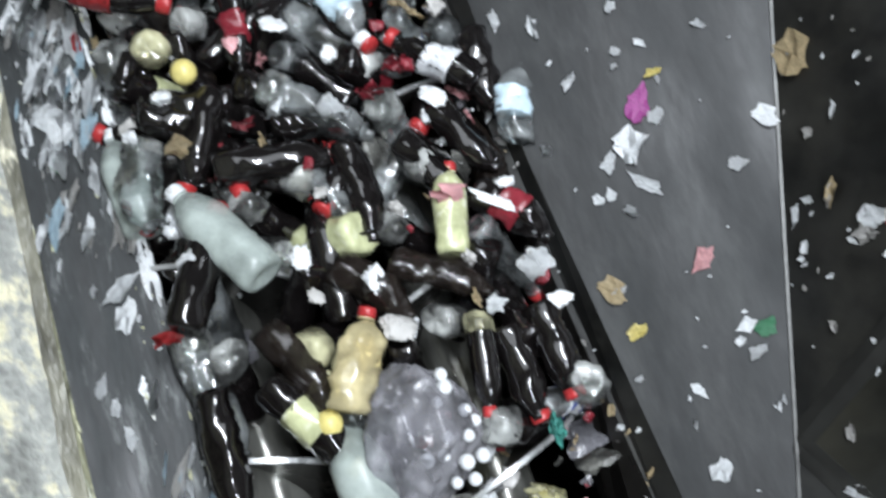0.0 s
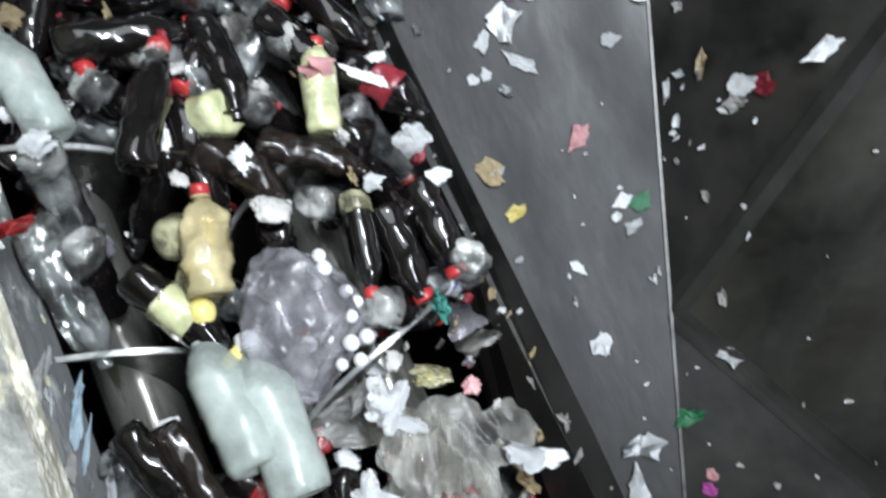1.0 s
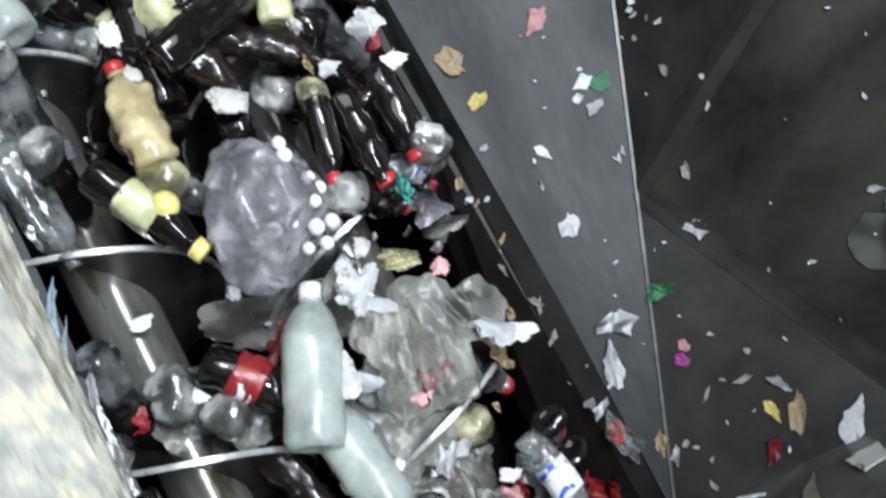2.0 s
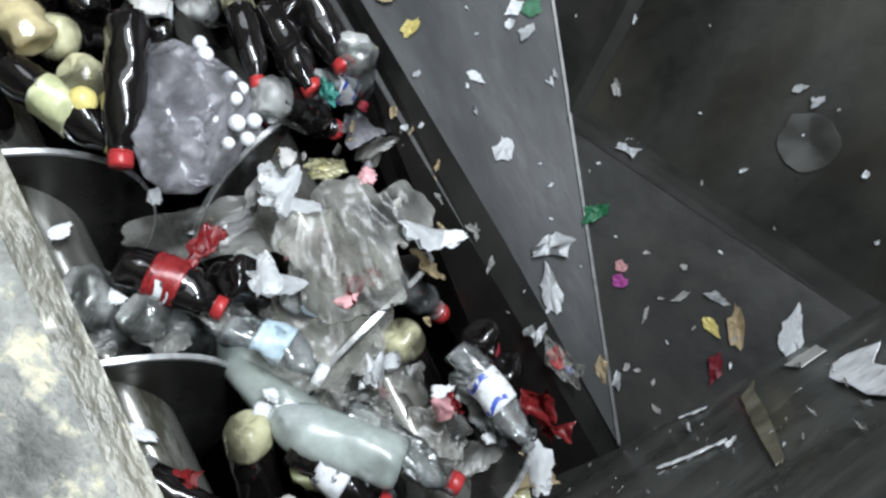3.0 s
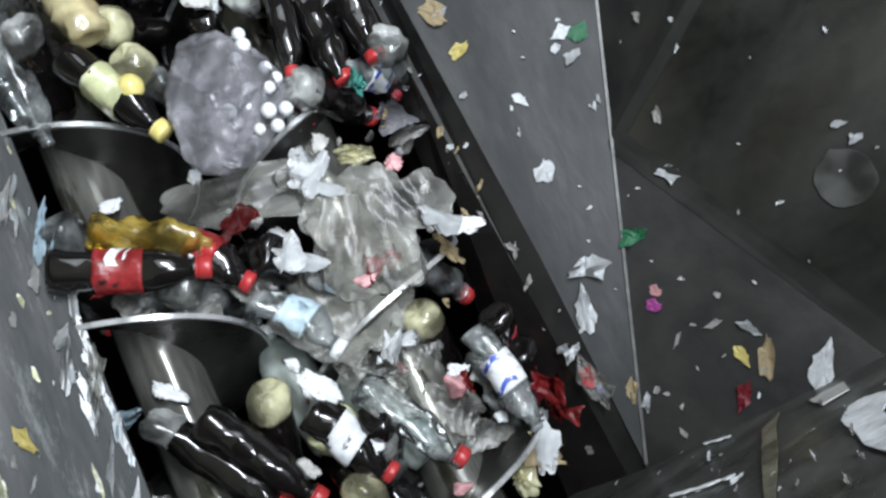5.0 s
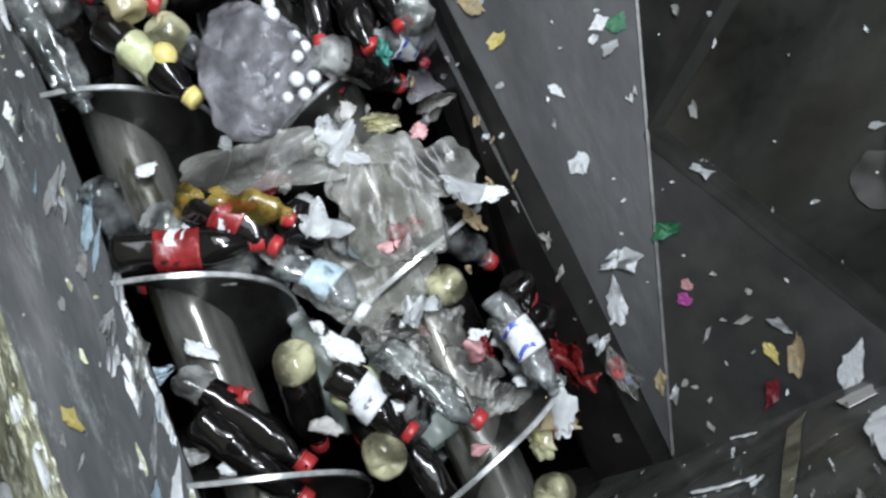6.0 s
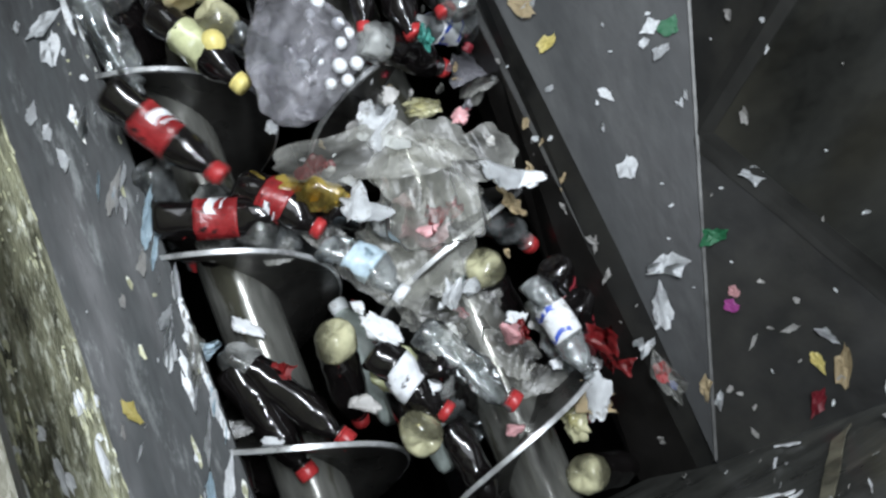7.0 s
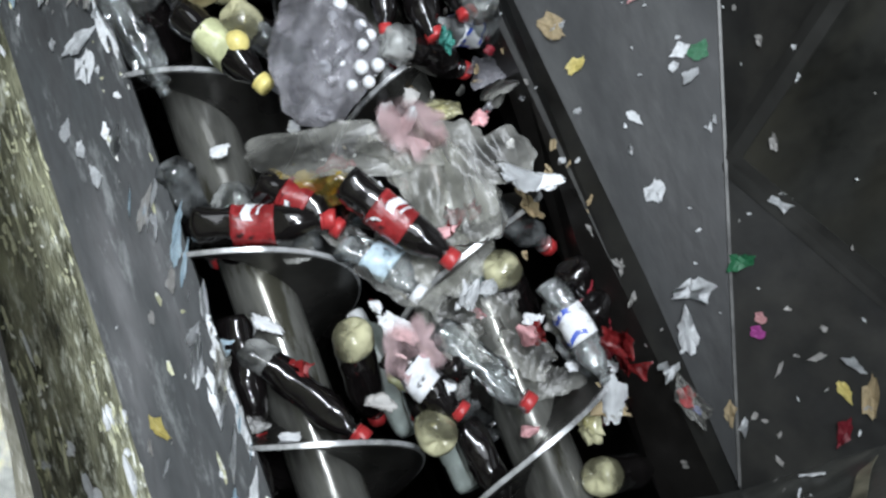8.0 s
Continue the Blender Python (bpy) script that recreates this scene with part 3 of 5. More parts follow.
def crumple(name, label, category, mat, size, flat, seed, rough=0.45, level=4):
    """A sheet folded over many random lines, so that it lies as a creased wad; a bag is two blown-up shells."""
    rnd = random.Random(seed)
    root = new(name)
    if name == "plastic_bag":
        if mat is FILM:
            part("outer_film", facets(rnd, 30, 0.74, size * 1.1, flat * 1.1, 6, 0.025), mat, root)
            flap = part("tied_end", facets(rnd, 9, 0.4, size * 0.3, 0.5, 4, 0.1), mat, root, "gathered end of the bag")
            flap.matrix_basis = pose(0.15 * size, -0.98 * size, 0.0, -8, 8, 20)
            return tagged(root, label, category)
        for i in range(3):
            ob = part("film_fold", drape(rnd, size * rnd.uniform(0.8, 1.15), size * rnd.uniform(0.9, 1.3), 0.26 * size), mat, root)
            ob.matrix_basis = pose(size * rnd.uniform(-0.3, 0.3), size * rnd.uniform(-0.35, 0.35), size * (0.1 + 0.09 * i), rnd.uniform(-14, 14), rnd.uniform(-14, 14), rnd.uniform(-50, 50))
        return tagged(root, label, category)
    if mat in (FILM, FILM_PALE, PINK_FILM):
        part("film_fold", drape(rnd, size * 1.1, size * 1.1, 0.3 * size), mat, root)
        if name == "film_strip":
            part("torn_end", drape(rnd, size * 0.4, size * 0.7, 0.2 * size), mat, root).matrix_basis = pose(size * 0.9, 0, 0.1 * size, 10, 10, 30)
        return tagged(root, label, category)
    if name == "paper_wad" and size >= 0.03:
        wide = min(size, 0.045)
        for k in range(2):
            fold = part("crumpled_sheet", drape(rnd, wide * rnd.uniform(0.35, 0.6), wide * rnd.uniform(0.7, 1.0), 0.4 * wide), mat, root)
            fold.matrix_basis = pose(wide * rnd.uniform(-0.3, 0.3), wide * rnd.uniform(-0.3, 0.3), wide * (0.1 + 0.25 * k), rnd.uniform(-35, 35), rnd.uniform(-35, 35), rnd.uniform(0, 180))
        return tagged(root, label, category)
    if name in ("paper_wad", "film_cup") or (name == "litter" and seed % 2):
        part("crumpled_sheet", facets(rnd, 12, 0.34, size * (0.82 if size < 0.04 else 0.62), flat * 0.9, 4, 0.22), mat, root)
        return tagged(root, label, category)
    part("crumpled_sheet", sheet(rnd, 20, 5, size, flat, 0.28), mat, root)
    return tagged(root, label, category)


def put(ob, x, y, z, rz=0.0, sx=1.0, moves=True, tilt=0.0):
    m = pose(x, y, z, tilt, tilt * 0.4, rz)
    ob.matrix_basis = m
    ob.scale = (sx, 1, 1)
    if moves:
        carried_along.append((ob, m))
    return ob


def scrap(name, label, mat, points, curl, seed, thick=0.0012):
    """A torn piece of sheet, as big as 1 unit across: an uneven outline with a few nicks, curled and creased."""
    rnd = random.Random(seed)
    bm = bmesh.new()
    corners = []
    n = points
    for k in range(n):
        a = 2 * math.pi * (k + rnd.uniform(-0.38, 0.38)) / n
        r = rnd.uniform(0.34, 0.56) * (0.6 if rnd.random() < 0.22 else 1)
        corners.append(Vector((r * math.cos(a), r * math.sin(a), 0)))
    rim = []
    for a, b in zip(corners, corners[1:] + corners[:1]):
        rim += [a, a.lerp(b, rnd.uniform(0.2, 0.45)) * rnd.uniform(0.82, 1.08), a.lerp(b, rnd.uniform(0.55, 0.85)) * rnd.uniform(0.82, 1.08)]
    fold, off = rnd.uniform(0, 6.28), rnd.uniform(-0.1, 0.1)

    def height(p):
        across = p.x * math.cos(fold) + p.y * math.sin(fold) - off
        return curl * (0.5 * max(0, across) + 0.15 * abs(across) + 0.3 * noise.noise((p.x * 3.5, p.y * 3.5, seed)))

    rows = [[bm.verts.new((p.x * u, p.y * u, height(p * u) + (curl * rnd.uniform(-0.04, 0.08) if u == 1 else 0))) for p in rim] for u in (0.5, 1.0)]
    mid = bm.verts.new((0, 0, height(Vector())))
    n = len(rim)
    for k in range(n):
        j = (k + 1) % n
        bm.faces.new((mid, rows[0][k], rows[0][j]))
        bm.faces.new((rows[0][k], rows[1][k], rows[1][j], rows[0][j]))
    bmesh.ops.solidify(bm, geom=bm.faces[:], thickness=0.03)
    ob = part(name, bm, mat, None, smooth=False)
    return tagged(ob, label, "scrap", "scraps stuck in the hopper")


def ball(x, y, z, r, mat):
    bm = bmesh.new()
    bmesh.ops.create_icosphere(bm, subdivisions=3, radius=r)
    for v in bm.verts:
        v.co *= 1 + 0.03 * noise.noise(v.co * 90)
    ob = part("foam_ball" if mat is WHITE else "plastic_ball", bm, mat)
    tagged(ob, "small white foam ball beside the film bag" if mat is WHITE else "round yellow plastic ball among dark bottles", "ball")
    ob.matrix_basis = pose(x, y, z)
    carried_along.append((ob, pose(x, y, z)))


def fall(ob, *rows):
    """A loose bottle that tumbles: seconds, where its base is and where its neck points."""
    tumbling.append((ob, [(t, lying(a, b, 1, 0.7)) for t, a, b in rows]))


# ---- the heap of bottles on the screws ----
place("cola", -0.141, 0.770, 0.317, -0.240, 0.609, 0.304, 0.88)
place("colayellow", -0.294, 0.846, 0.324, -0.177, 0.819, 0.171, 1.00)
place("black", -0.122, 0.734, 0.314, -0.280, 0.788, 0.319, 0.78)
place("black", -0.275, 0.750, 0.316, -0.133, 0.709, 0.312, 0.72)
place("cola", -0.184, 0.627, 0.306, 0.021, 0.606, 0.304, 0.96)
place("black", 0.043, 0.613, 0.305, 0.020, 0.437, 0.290, 0.83)
place("black", 0.192, 0.638, 0.307, 0.273, 0.497, 0.295, 0.76)
place("colawhite", 0.279, 0.650, 0.308, 0.171, 0.788, 0.319, 0.82)
place("clear", -0.016, 0.811, 0.321, 0.086, 0.875, 0.176, 1.00)
place("clearopen", -0.064, 0.742, 0.330, 0.081, 0.609, 0.319, 0.92)
place("halfcola", -0.067, 0.588, 0.303, 0.040, 0.534, 0.148, 1.00)
place("lime", 0.013, 0.458, 0.307, -0.093, 0.514, 0.162, 1.00)
place("halfcola", -0.159, 0.567, 0.301, -0.054, 0.508, 0.146, 1.00)
place("lime", 0.136, 0.372, 0.300, 0.175, 0.493, 0.310, 0.72)
place("halfcola", 0.050, 0.458, 0.292, 0.162, 0.413, 0.138, 1.00)
place("brown", 0.040, 0.398, 0.287, 0.177, 0.296, 0.279, 0.80)
place("halfcola", 0.077, 0.285, 0.278, 0.193, 0.317, 0.131, 1.00)
place("limeopen", 0.140, 0.264, 0.291, 0.105, 0.113, 0.279, 0.72)
place("cola", 0.174, 0.238, 0.274, 0.181, 0.095, 0.263, 0.72)
place("cola", 0.239, 0.255, 0.276, 0.243, 0.131, 0.266, 0.72)
place("clearopen", 0.263, 0.128, 0.285, 0.285, 0.112, 0.121, 1.00)
place("halfcola", 0.099, 0.093, 0.278, 0.219, 0.082, 0.127, 1.00)
place("colayellow", -0.198, 0.270, 0.277, -0.108, 0.102, 0.263, 0.89)
place("halfcola", -0.237, 0.330, 0.302, -0.241, 0.270, 0.142, 1.00)
place("clearopen", -0.267, 0.476, 0.309, -0.227, 0.363, 0.149, 1.00)
place("brown", -0.048, 0.419, 0.289, 0.024, 0.322, 0.281, 0.72)
place("limeopen", -0.227, 0.871, 0.341, -0.218, 0.990, 0.200, 1.00)
place("halfcola", -0.278, 0.978, 0.334, -0.180, 0.909, 0.179, 1.00)
place("halfcola", -0.166, 0.915, 0.329, -0.055, 0.960, 0.183, 1.00)
place("wine", -0.072, 0.952, 0.332, -0.095, 0.795, 0.319, 0.74)
place("clearwhite", 0.067, 0.934, 0.331, 0.122, 0.797, 0.320, 0.72)
place("wine", 0.072, 0.767, 0.317, 0.191, 0.753, 0.166, 1.00)
place("clearopen", 0.098, 0.658, 0.323, 0.182, 0.573, 0.166, 1.00)
place("cola", -0.124, 0.710, 0.312, -0.004, 0.706, 0.162, 1.00)
place("cola", -0.095, 0.778, 0.318, 0.025, 0.791, 0.169, 1.00)
place("black", -0.072, 0.688, 0.311, 0.056, 0.653, 0.308, 0.72)
place("black", 0.116, 0.595, 0.303, 0.197, 0.483, 0.294, 0.72)
place("wine", 0.215, 0.478, 0.294, 0.290, 0.359, 0.284, 0.72)
place("clearopen", -0.302, 0.894, 0.342, -0.283, 0.776, 0.183, 1.00)
place("clearopen", -0.295, 0.707, 0.327, -0.294, 0.563, 0.316, 0.72)
place("clearwhite", 0.310, 0.534, 0.298, 0.373, 0.662, 0.309, 0.72)
place("halfcola", 0.132, 0.539, 0.314, 0.238, 0.484, 0.159, 1.00)
place("clear", 0.202, 0.414, 0.289, 0.284, 0.327, 0.131, 1.00)
place("black", -0.073, 0.428, 0.290, -0.175, 0.364, 0.134, 1.00)
place("black", 0.008, 0.275, 0.277, 0.023, 0.156, 0.118, 1.00)
place("cola", 0.207, 0.376, 0.285, 0.125, 0.289, 0.128, 1.00)
place("blue", 0.188, 0.837, 0.323, 0.274, 0.754, 0.166, 1.00)
place("clear", 0.247, 0.795, 0.319, 0.312, 0.694, 0.161, 1.00)
place("black", 0.297, 0.756, 0.316, 0.305, 0.636, 0.307, 0.72)
place("black", -0.189, 0.904, 0.328, -0.155, 0.790, 0.169, 1.00)
place("black", -0.011, 0.897, 0.328, -0.083, 0.802, 0.170, 1.00)
place("black", -0.007, 0.549, 0.299, -0.090, 0.463, 0.143, 1.00)
put(crumple("paper_wad", "crumpled white paper wad in the heap", "paper", WHITE, 0.028, 0.45, 31, 0.5, 3), -0.096, 0.433, 0.320, -49, 0.86, True)
put(crumple("paper_wad", "crumpled white paper wad in the heap", "paper", WHITE, 0.028, 0.45, 76, 0.5, 3), 0.003, 0.371, 0.315, -18, 0.86, True)
put(crumple("paper_wad", "crumpled white paper wad in the heap", "paper", WHITE, 0.024, 0.45, 70, 0.5, 3), -0.021, 0.849, 0.354, -17, 1.17, True)
put(crumple("paper_wad", "crumpled white paper wad in the heap", "paper", WHITE, 0.018, 0.45, 17, 0.5, 3), 0.201, 0.638, 0.337, -40, 2.00, True)
put(crumple("paper_wad", "crumpled pink wrapper in the heap", "wrapper", PINK, 0.036, 0.45, 48, 0.5, 3), 0.159, 0.465, 0.323, -100, 0.61, True)
put(crumple("paper_wad", "crumpled white paper wad in the heap", "paper", WHITE, 0.036, 0.45, 78, 0.5, 3), 0.254, 0.303, 0.310, -61, 0.89, True)
put(crumple("paper_wad", "crumpled white paper wad in the heap", "paper", WHITE, 0.020, 0.45, 61, 0.5, 3), 0.266, 0.250, 0.305, 2, 1.60, True)
put(crumple("paper_wad", "crumpled white paper wad in the heap", "paper", WHITE, 0.040, 0.45, 81, 0.5, 3), -0.238, 0.475, 0.323, -68, 0.50, True)
put(crumple("paper_wad", "crumpled white paper wad in the heap", "paper", WHITE, 0.016, 0.45, 75, 0.5, 3), 0.237, 0.424, 0.319, -50, 3.25, True)
put(crumple("wrapper", "crumpled dark red wrapper in the heap", "wrapper", WINE, 0.016, 0.45, 9, 0.5, 3), 0.095, 0.677, 0.340, -29, 2.00, True)
put(crumple("wrapper", "crumpled dark red wrapper in the heap", "wrapper", WINE, 0.024, 0.45, 78, 0.5, 3), 0.158, 0.719, 0.343, -29, 1.00, True)
put(crumple("paper_wad", "crumpled pink wrapper in the heap", "wrapper", PINK, 0.024, 0.45, 2, 0.5, 3), -0.093, 0.836, 0.353, -17, 0.83, True)
put(crumple("paper_wad", "crumpled white paper wad in the heap", "paper", WHITE, 0.024, 0.45, 61, 0.5, 3), 0.264, 0.457, 0.322, -102, 0.67, True)
put(crumple("wrapper", "crumpled dark red wrapper in the heap", "wrapper", WINE, 0.016, 0.45, 34, 0.5, 3), -0.121, 0.685, 0.341, -18, 1.50, True)
put(crumple("wrapper", "crumpled red wrapper in the heap", "wrapper", RED, 0.036, 0.45, 71, 0.5, 3), -0.316, 0.374, 0.315, -85, 0.33, True)
put(crumple("paper_wad", "crumpled wet grey wrapper in the heap", "wrapper", GREY_PAPER, 0.028, 0.45, 30, 0.5, 3), 0.014, 0.291, 0.309, -59, 1.29, True)
put(crumple("paper_wad", "crumpled white paper wad in the heap", "paper", WHITE, 0.032, 0.45, 25, 0.5, 3), 0.162, 0.265, 0.306, -60, 0.62, True)
put(crumple("paper_wad", "crumpled wet grey wrapper in the heap", "wrapper", GREY_PAPER, 0.016, 0.45, 61, 0.5, 3), -0.088, 0.372, 0.315, -49, 1.50, True)
put(crumple("wrapper", "crumpled teal wrapper in the heap", "wrapper", TEAL, 0.028, 0.45, 70, 0.5, 3), 0.191, 0.062, 0.290, -19, 0.71, True)
put(crumple("wrapper", "crumpled tan wrapper in the heap", "wrapper", TAN, 0.024, 0.45, 71, 0.5, 3), -0.221, 0.675, 0.340, -18, 1.17, True)
put(crumple("plastic_bag", "big grey crumpled film bag full of air on the heap", "plastic bag", FILM, 0.105, 0.55, 61, 0.28, 4), -0.004, 0.131, 0.261, -29, 0.9, True)
ball(0.050, 0.189, 0.315, 0.0104, WHITE)
ball(0.049, 0.169, 0.314, 0.0120, WHITE)
ball(0.059, 0.091, 0.307, 0.0098, WHITE)
ball(0.015, 0.075, 0.306, 0.0095, WHITE)
ball(0.044, 0.056, 0.305, 0.0122, WHITE)
ball(0.047, 0.029, 0.302, 0.0104, WHITE)
ball(0.020, 0.033, 0.303, 0.0091, WHITE)
ball(-0.011, 0.076, 0.306, 0.0117, WHITE)
ball(0.068, 0.130, 0.298, 0.0105, WHITE)
ball(0.078, 0.112, 0.290, 0.0100, WHITE)
ball(0.030, 0.150, 0.318, 0.0090, WHITE)
ball(0.072, 0.060, 0.285, 0.0115, WHITE)
ball(0.028, 0.098, 0.312, 0.0095, WHITE)
ball(-0.183, 0.801, 0.355, 0.022, YELLOW)
ball(-0.128, 0.180, 0.285, 0.021, YELLOW)
place("colared", -0.173, -0.029, 0.208, -0.082, -0.143, 0.198, 0.72)
place("black", -0.020, -0.133, 0.209, -0.106, -0.050, 0.066, 1.00)
place("clearopen", -0.248, -0.056, 0.195, -0.149, -0.122, 0.040, 1.00)
place("clearopen", -0.191, -0.097, 0.192, -0.090, -0.161, 0.037, 1.00)
place("clearwhite", -0.080, -0.169, 0.186, -0.004, -0.280, 0.177, 0.72)
place("clearopen", -0.246, -0.027, 0.188, -0.132, -0.065, 0.035, 1.00)
place("limeopen", -0.130, 0.295, 0.284, -0.032, 0.363, 0.139, 1.00)
place("limeopen", -0.120, 0.234, 0.279, -0.022, 0.165, 0.123, 1.00)
place("blue", 0.186, 0.091, 0.267, 0.302, 0.122, 0.120, 1.00)
place("cola", 0.214, 0.195, 0.286, 0.209, 0.314, 0.200, 1.00)
place("clearwhite", 0.098, -0.234, 0.141, 0.115, -0.353, -0.019, 1.00)
place("blue", 0.205, -0.345, 0.150, 0.237, -0.490, 0.139, 0.88)
place("clear", 0.001, -0.360, 0.161, 0.078, -0.472, 0.152, 0.9)
place("lime", -0.052, -0.384, 0.159, 0.023, -0.478, 0.001, 1.00)
place("wine", 0.248, -0.334, 0.153, 0.303, -0.441, -0.006, 1.00)
place("black", 0.005, -0.400, 0.168, 0.050, -0.511, 0.009, 1.00)
place("clear", 0.212, -0.451, 0.104, 0.240, -0.567, -0.056, 1.00)
place("black", -0.293, -0.037, 0.167, -0.227, -0.137, 0.009, 1.00)
put(crumple("paper_wad", "crumpled white paper wad in the heap", "paper", WHITE, 0.069, 0.45, 21, 0.5, 3), -0.000, -0.165, 0.217, -26, 1.12, True)
put(crumple("paper_wad", "crumpled white paper wad in the heap", "paper", WHITE, 0.061, 0.45, 76, 0.5, 3), 0.073, -0.062, 0.230, -46, 0.93, True)
put(crumple("paper_wad", "crumpled white paper wad in the heap", "paper", WHITE, 0.036, 0.45, 6, 0.5, 3), 0.063, -0.036, 0.237, -67, 0.89, True)
put(crumple("film_cup", "crumpled cream plastic cup on the film", "cup", CREAM, 0.042, 0.6, 39, 0.5, 3), 0.160, -0.022, 0.215, -24, 1.2, True)
put(crumple("wrapper", "torn red and white wrapper on the screw edge", "wrapper", LABEL_RED, 0.03, 0.5, 45, 0.5, 3), 0.108, -0.205, 0.215, 40, 1.5, True)
put(crumple("paper_wad", "crumpled white paper wad in the heap", "paper", WHITE, 0.049, 0.45, 4, 0.5, 3), 0.225, -0.191, 0.225, -67, 1.17, True)
put(crumple("paper_wad", "crumpled pink wrapper between the screws", "wrapper", PINK, 0.016, 0.45, 35, 0.5, 3), 0.081, -0.221, 0.222, 9, 2.00, True)
put(crumple("paper_wad", "crumpled white paper wad in the heap", "paper", WHITE, 0.028, 0.45, 61, 0.5, 3), -0.044, -0.325, 0.174, -48, 2.00, True)
put(crumple("paper_wad", "crumpled white paper wad in the heap", "paper", WHITE, 0.032, 0.45, 77, 0.5, 3), 0.082, -0.315, 0.144, -27, 0.62, True)
put(crumple("paper_wad", "crumpled wet grey wrapper between the screws", "wrapper", GREY_PAPER, 0.045, 0.45, 50, 0.5, 3), 0.040, -0.011, 0.199, -46, 0.36, True)
put(crumple("wrapper", "crumpled tan wrapper between the screws", "wrapper", TAN, 0.028, 0.45, 74, 0.5, 3), 0.233, -0.561, 0.115, -29, 1.86, True)
put(crumple("wrapper", "crumpled clear film wrapper between the screws", "wrapper", FILM_PALE, 0.024, 0.45, 57, 0.5, 3), 0.041, -0.401, 0.168, -57, 1.67, True)
put(crumple("wrapper", "crumpled red wrapper between the screws", "wrapper", RED, 0.020, 0.45, 18, 0.5, 3), -0.280, -0.066, 0.195, -26, 1.00, True)
put(crumple("paper_wad", "crumpled white paper wad in the heap", "paper", WHITE, 0.014, 0.45, 47, 0.5, 3), -0.228, 0.077, 0.146, -2, 2.00, True)
put(crumple("paper_wad", "crumpled pink wrapper between the screws", "wrapper", PINK, 0.020, 0.45, 13, 0.5, 3), 0.203, -0.058, 0.215, -24, 1.20, True)
put(crumple("paper_wad", "crumpled wet grey wrapper between the screws", "wrapper", GREY_PAPER, 0.024, 0.45, 5, 0.5, 3), 0.114, 0.026, 0.202, -23, 1.00, True)
put(crumple("paper_wad", "crumpled white paper wad in the heap", "paper", WHITE, 0.024, 0.45, 18, 0.5, 3), -0.090, 0.048, 0.204, -96, 0.67, True)
put(crumple("film_scrap", "crumpled clear film scrap between the screws", "film", FILM_PALE, 0.032, 0.55, 64, 0.5, 3), 0.133, -0.327, 0.094, -88, 1.50, True)
put(crumple("film_scrap", "crumpled clear film scrap between the screws", "film", FILM_PALE, 0.028, 0.55, 28, 0.5, 3), 0.060, -0.350, 0.102, -47, 1.57, True)
put(crumple("film_scrap", "crumpled clear film scrap between the screws", "film", FILM_PALE, 0.032, 0.55, 34, 0.5, 3), 0.142, -0.438, 0.085, -57, 1.62, True)
put(crumple("film_scrap", "crumpled clear film scrap between the screws", "film", FILM_PALE, 0.028, 0.55, 87, 0.5, 3), 0.175, -0.492, 0.070, -10, 1.57, True)
put(crumple("film_scrap", "crumpled clear film scrap between the screws", "film", FILM_PALE, 0.028, 0.55, 56, 0.5, 3), 0.081, -0.454, 0.093, -38, 1.57, True)
put(crumple("film_scrap", "crumpled clear film scrap between the screws", "film", FILM_PALE, 0.024, 0.55, 81, 0.5, 3), 0.015, -0.303, 0.125, -57, 1.67, True)
put(crumple("film_scrap", "crumpled clear film scrap between the screws", "film", FILM_PALE, 0.024, 0.55, 39, 0.5, 3), 0.246, -0.474, 0.082, -78, 1.67, True)
put(crumple("film_scrap", "crumpled clear film scrap between the screws", "film", FILM_PALE, 0.028, 0.55, 54, 0.5, 3), 0.224, -0.403, 0.087, -88, 1.29, True)
put(crumple("film_scrap", "crumpled clear film scrap between the screws", "film", FILM_PALE, 0.024, 0.55, 65, 0.5, 3), -0.160, -0.138, 0.159, -26, 1.50, True)
put(crumple("film_scrap", "crumpled clear film scrap between the screws", "film", FILM_PALE, 0.024, 0.55, 50, 0.5, 3), -0.247, -0.092, 0.153, -58, 1.33, True)
put(crumple("film_scrap", "crumpled clear film scrap between the screws", "film", FILM_PALE, 0.024, 0.55, 74, 0.5, 3), -0.079, -0.148, 0.178, -47, 1.50, True)
# white lumps standing in for glints among the clear film
put(crumple("paper_wad", "small crumpled white paper between the screws", "paper", WHITE, 0.016, 0.5, 45, 0.5, 3), 0.112, -0.280, 0.137, -88, 1.50, True)
put(crumple("paper_wad", "small crumpled white paper between the screws", "paper", WHITE, 0.032, 0.5, 69, 0.5, 3), 0.116, -0.314, 0.115, -98, 0.50, True)
put(crumple("paper_wad", "small crumpled white paper between the screws", "paper", WHITE, 0.024, 0.5, 75, 0.5, 3), 0.174, -0.392, 0.108, -67, 0.83, True)
put(crumple("paper_wad", "small crumpled white paper between the screws", "paper", WHITE, 0.016, 0.5, 53, 0.5, 3), 0.206, -0.484, 0.091, -28, 1.25, True)
put(crumple("paper_wad", "small crumpled white paper between the screws", "paper", WHITE, 0.016, 0.5, 75, 0.5, 3), 0.266, -0.506, 0.089, -67, 1.50, True)
put(crumple("paper_wad", "small crumpled white paper between the screws", "paper", WHITE, 0.016, 0.5, 30, 0.5, 3), -0.016, -0.428, 0.145, -29, 1.25, True)
put(crumple("paper_wad", "small crumpled white paper between the screws", "paper", WHITE, 0.016, 0.5, 44, 0.5, 3), -0.065, -0.281, 0.167, -47, 1.50, True)
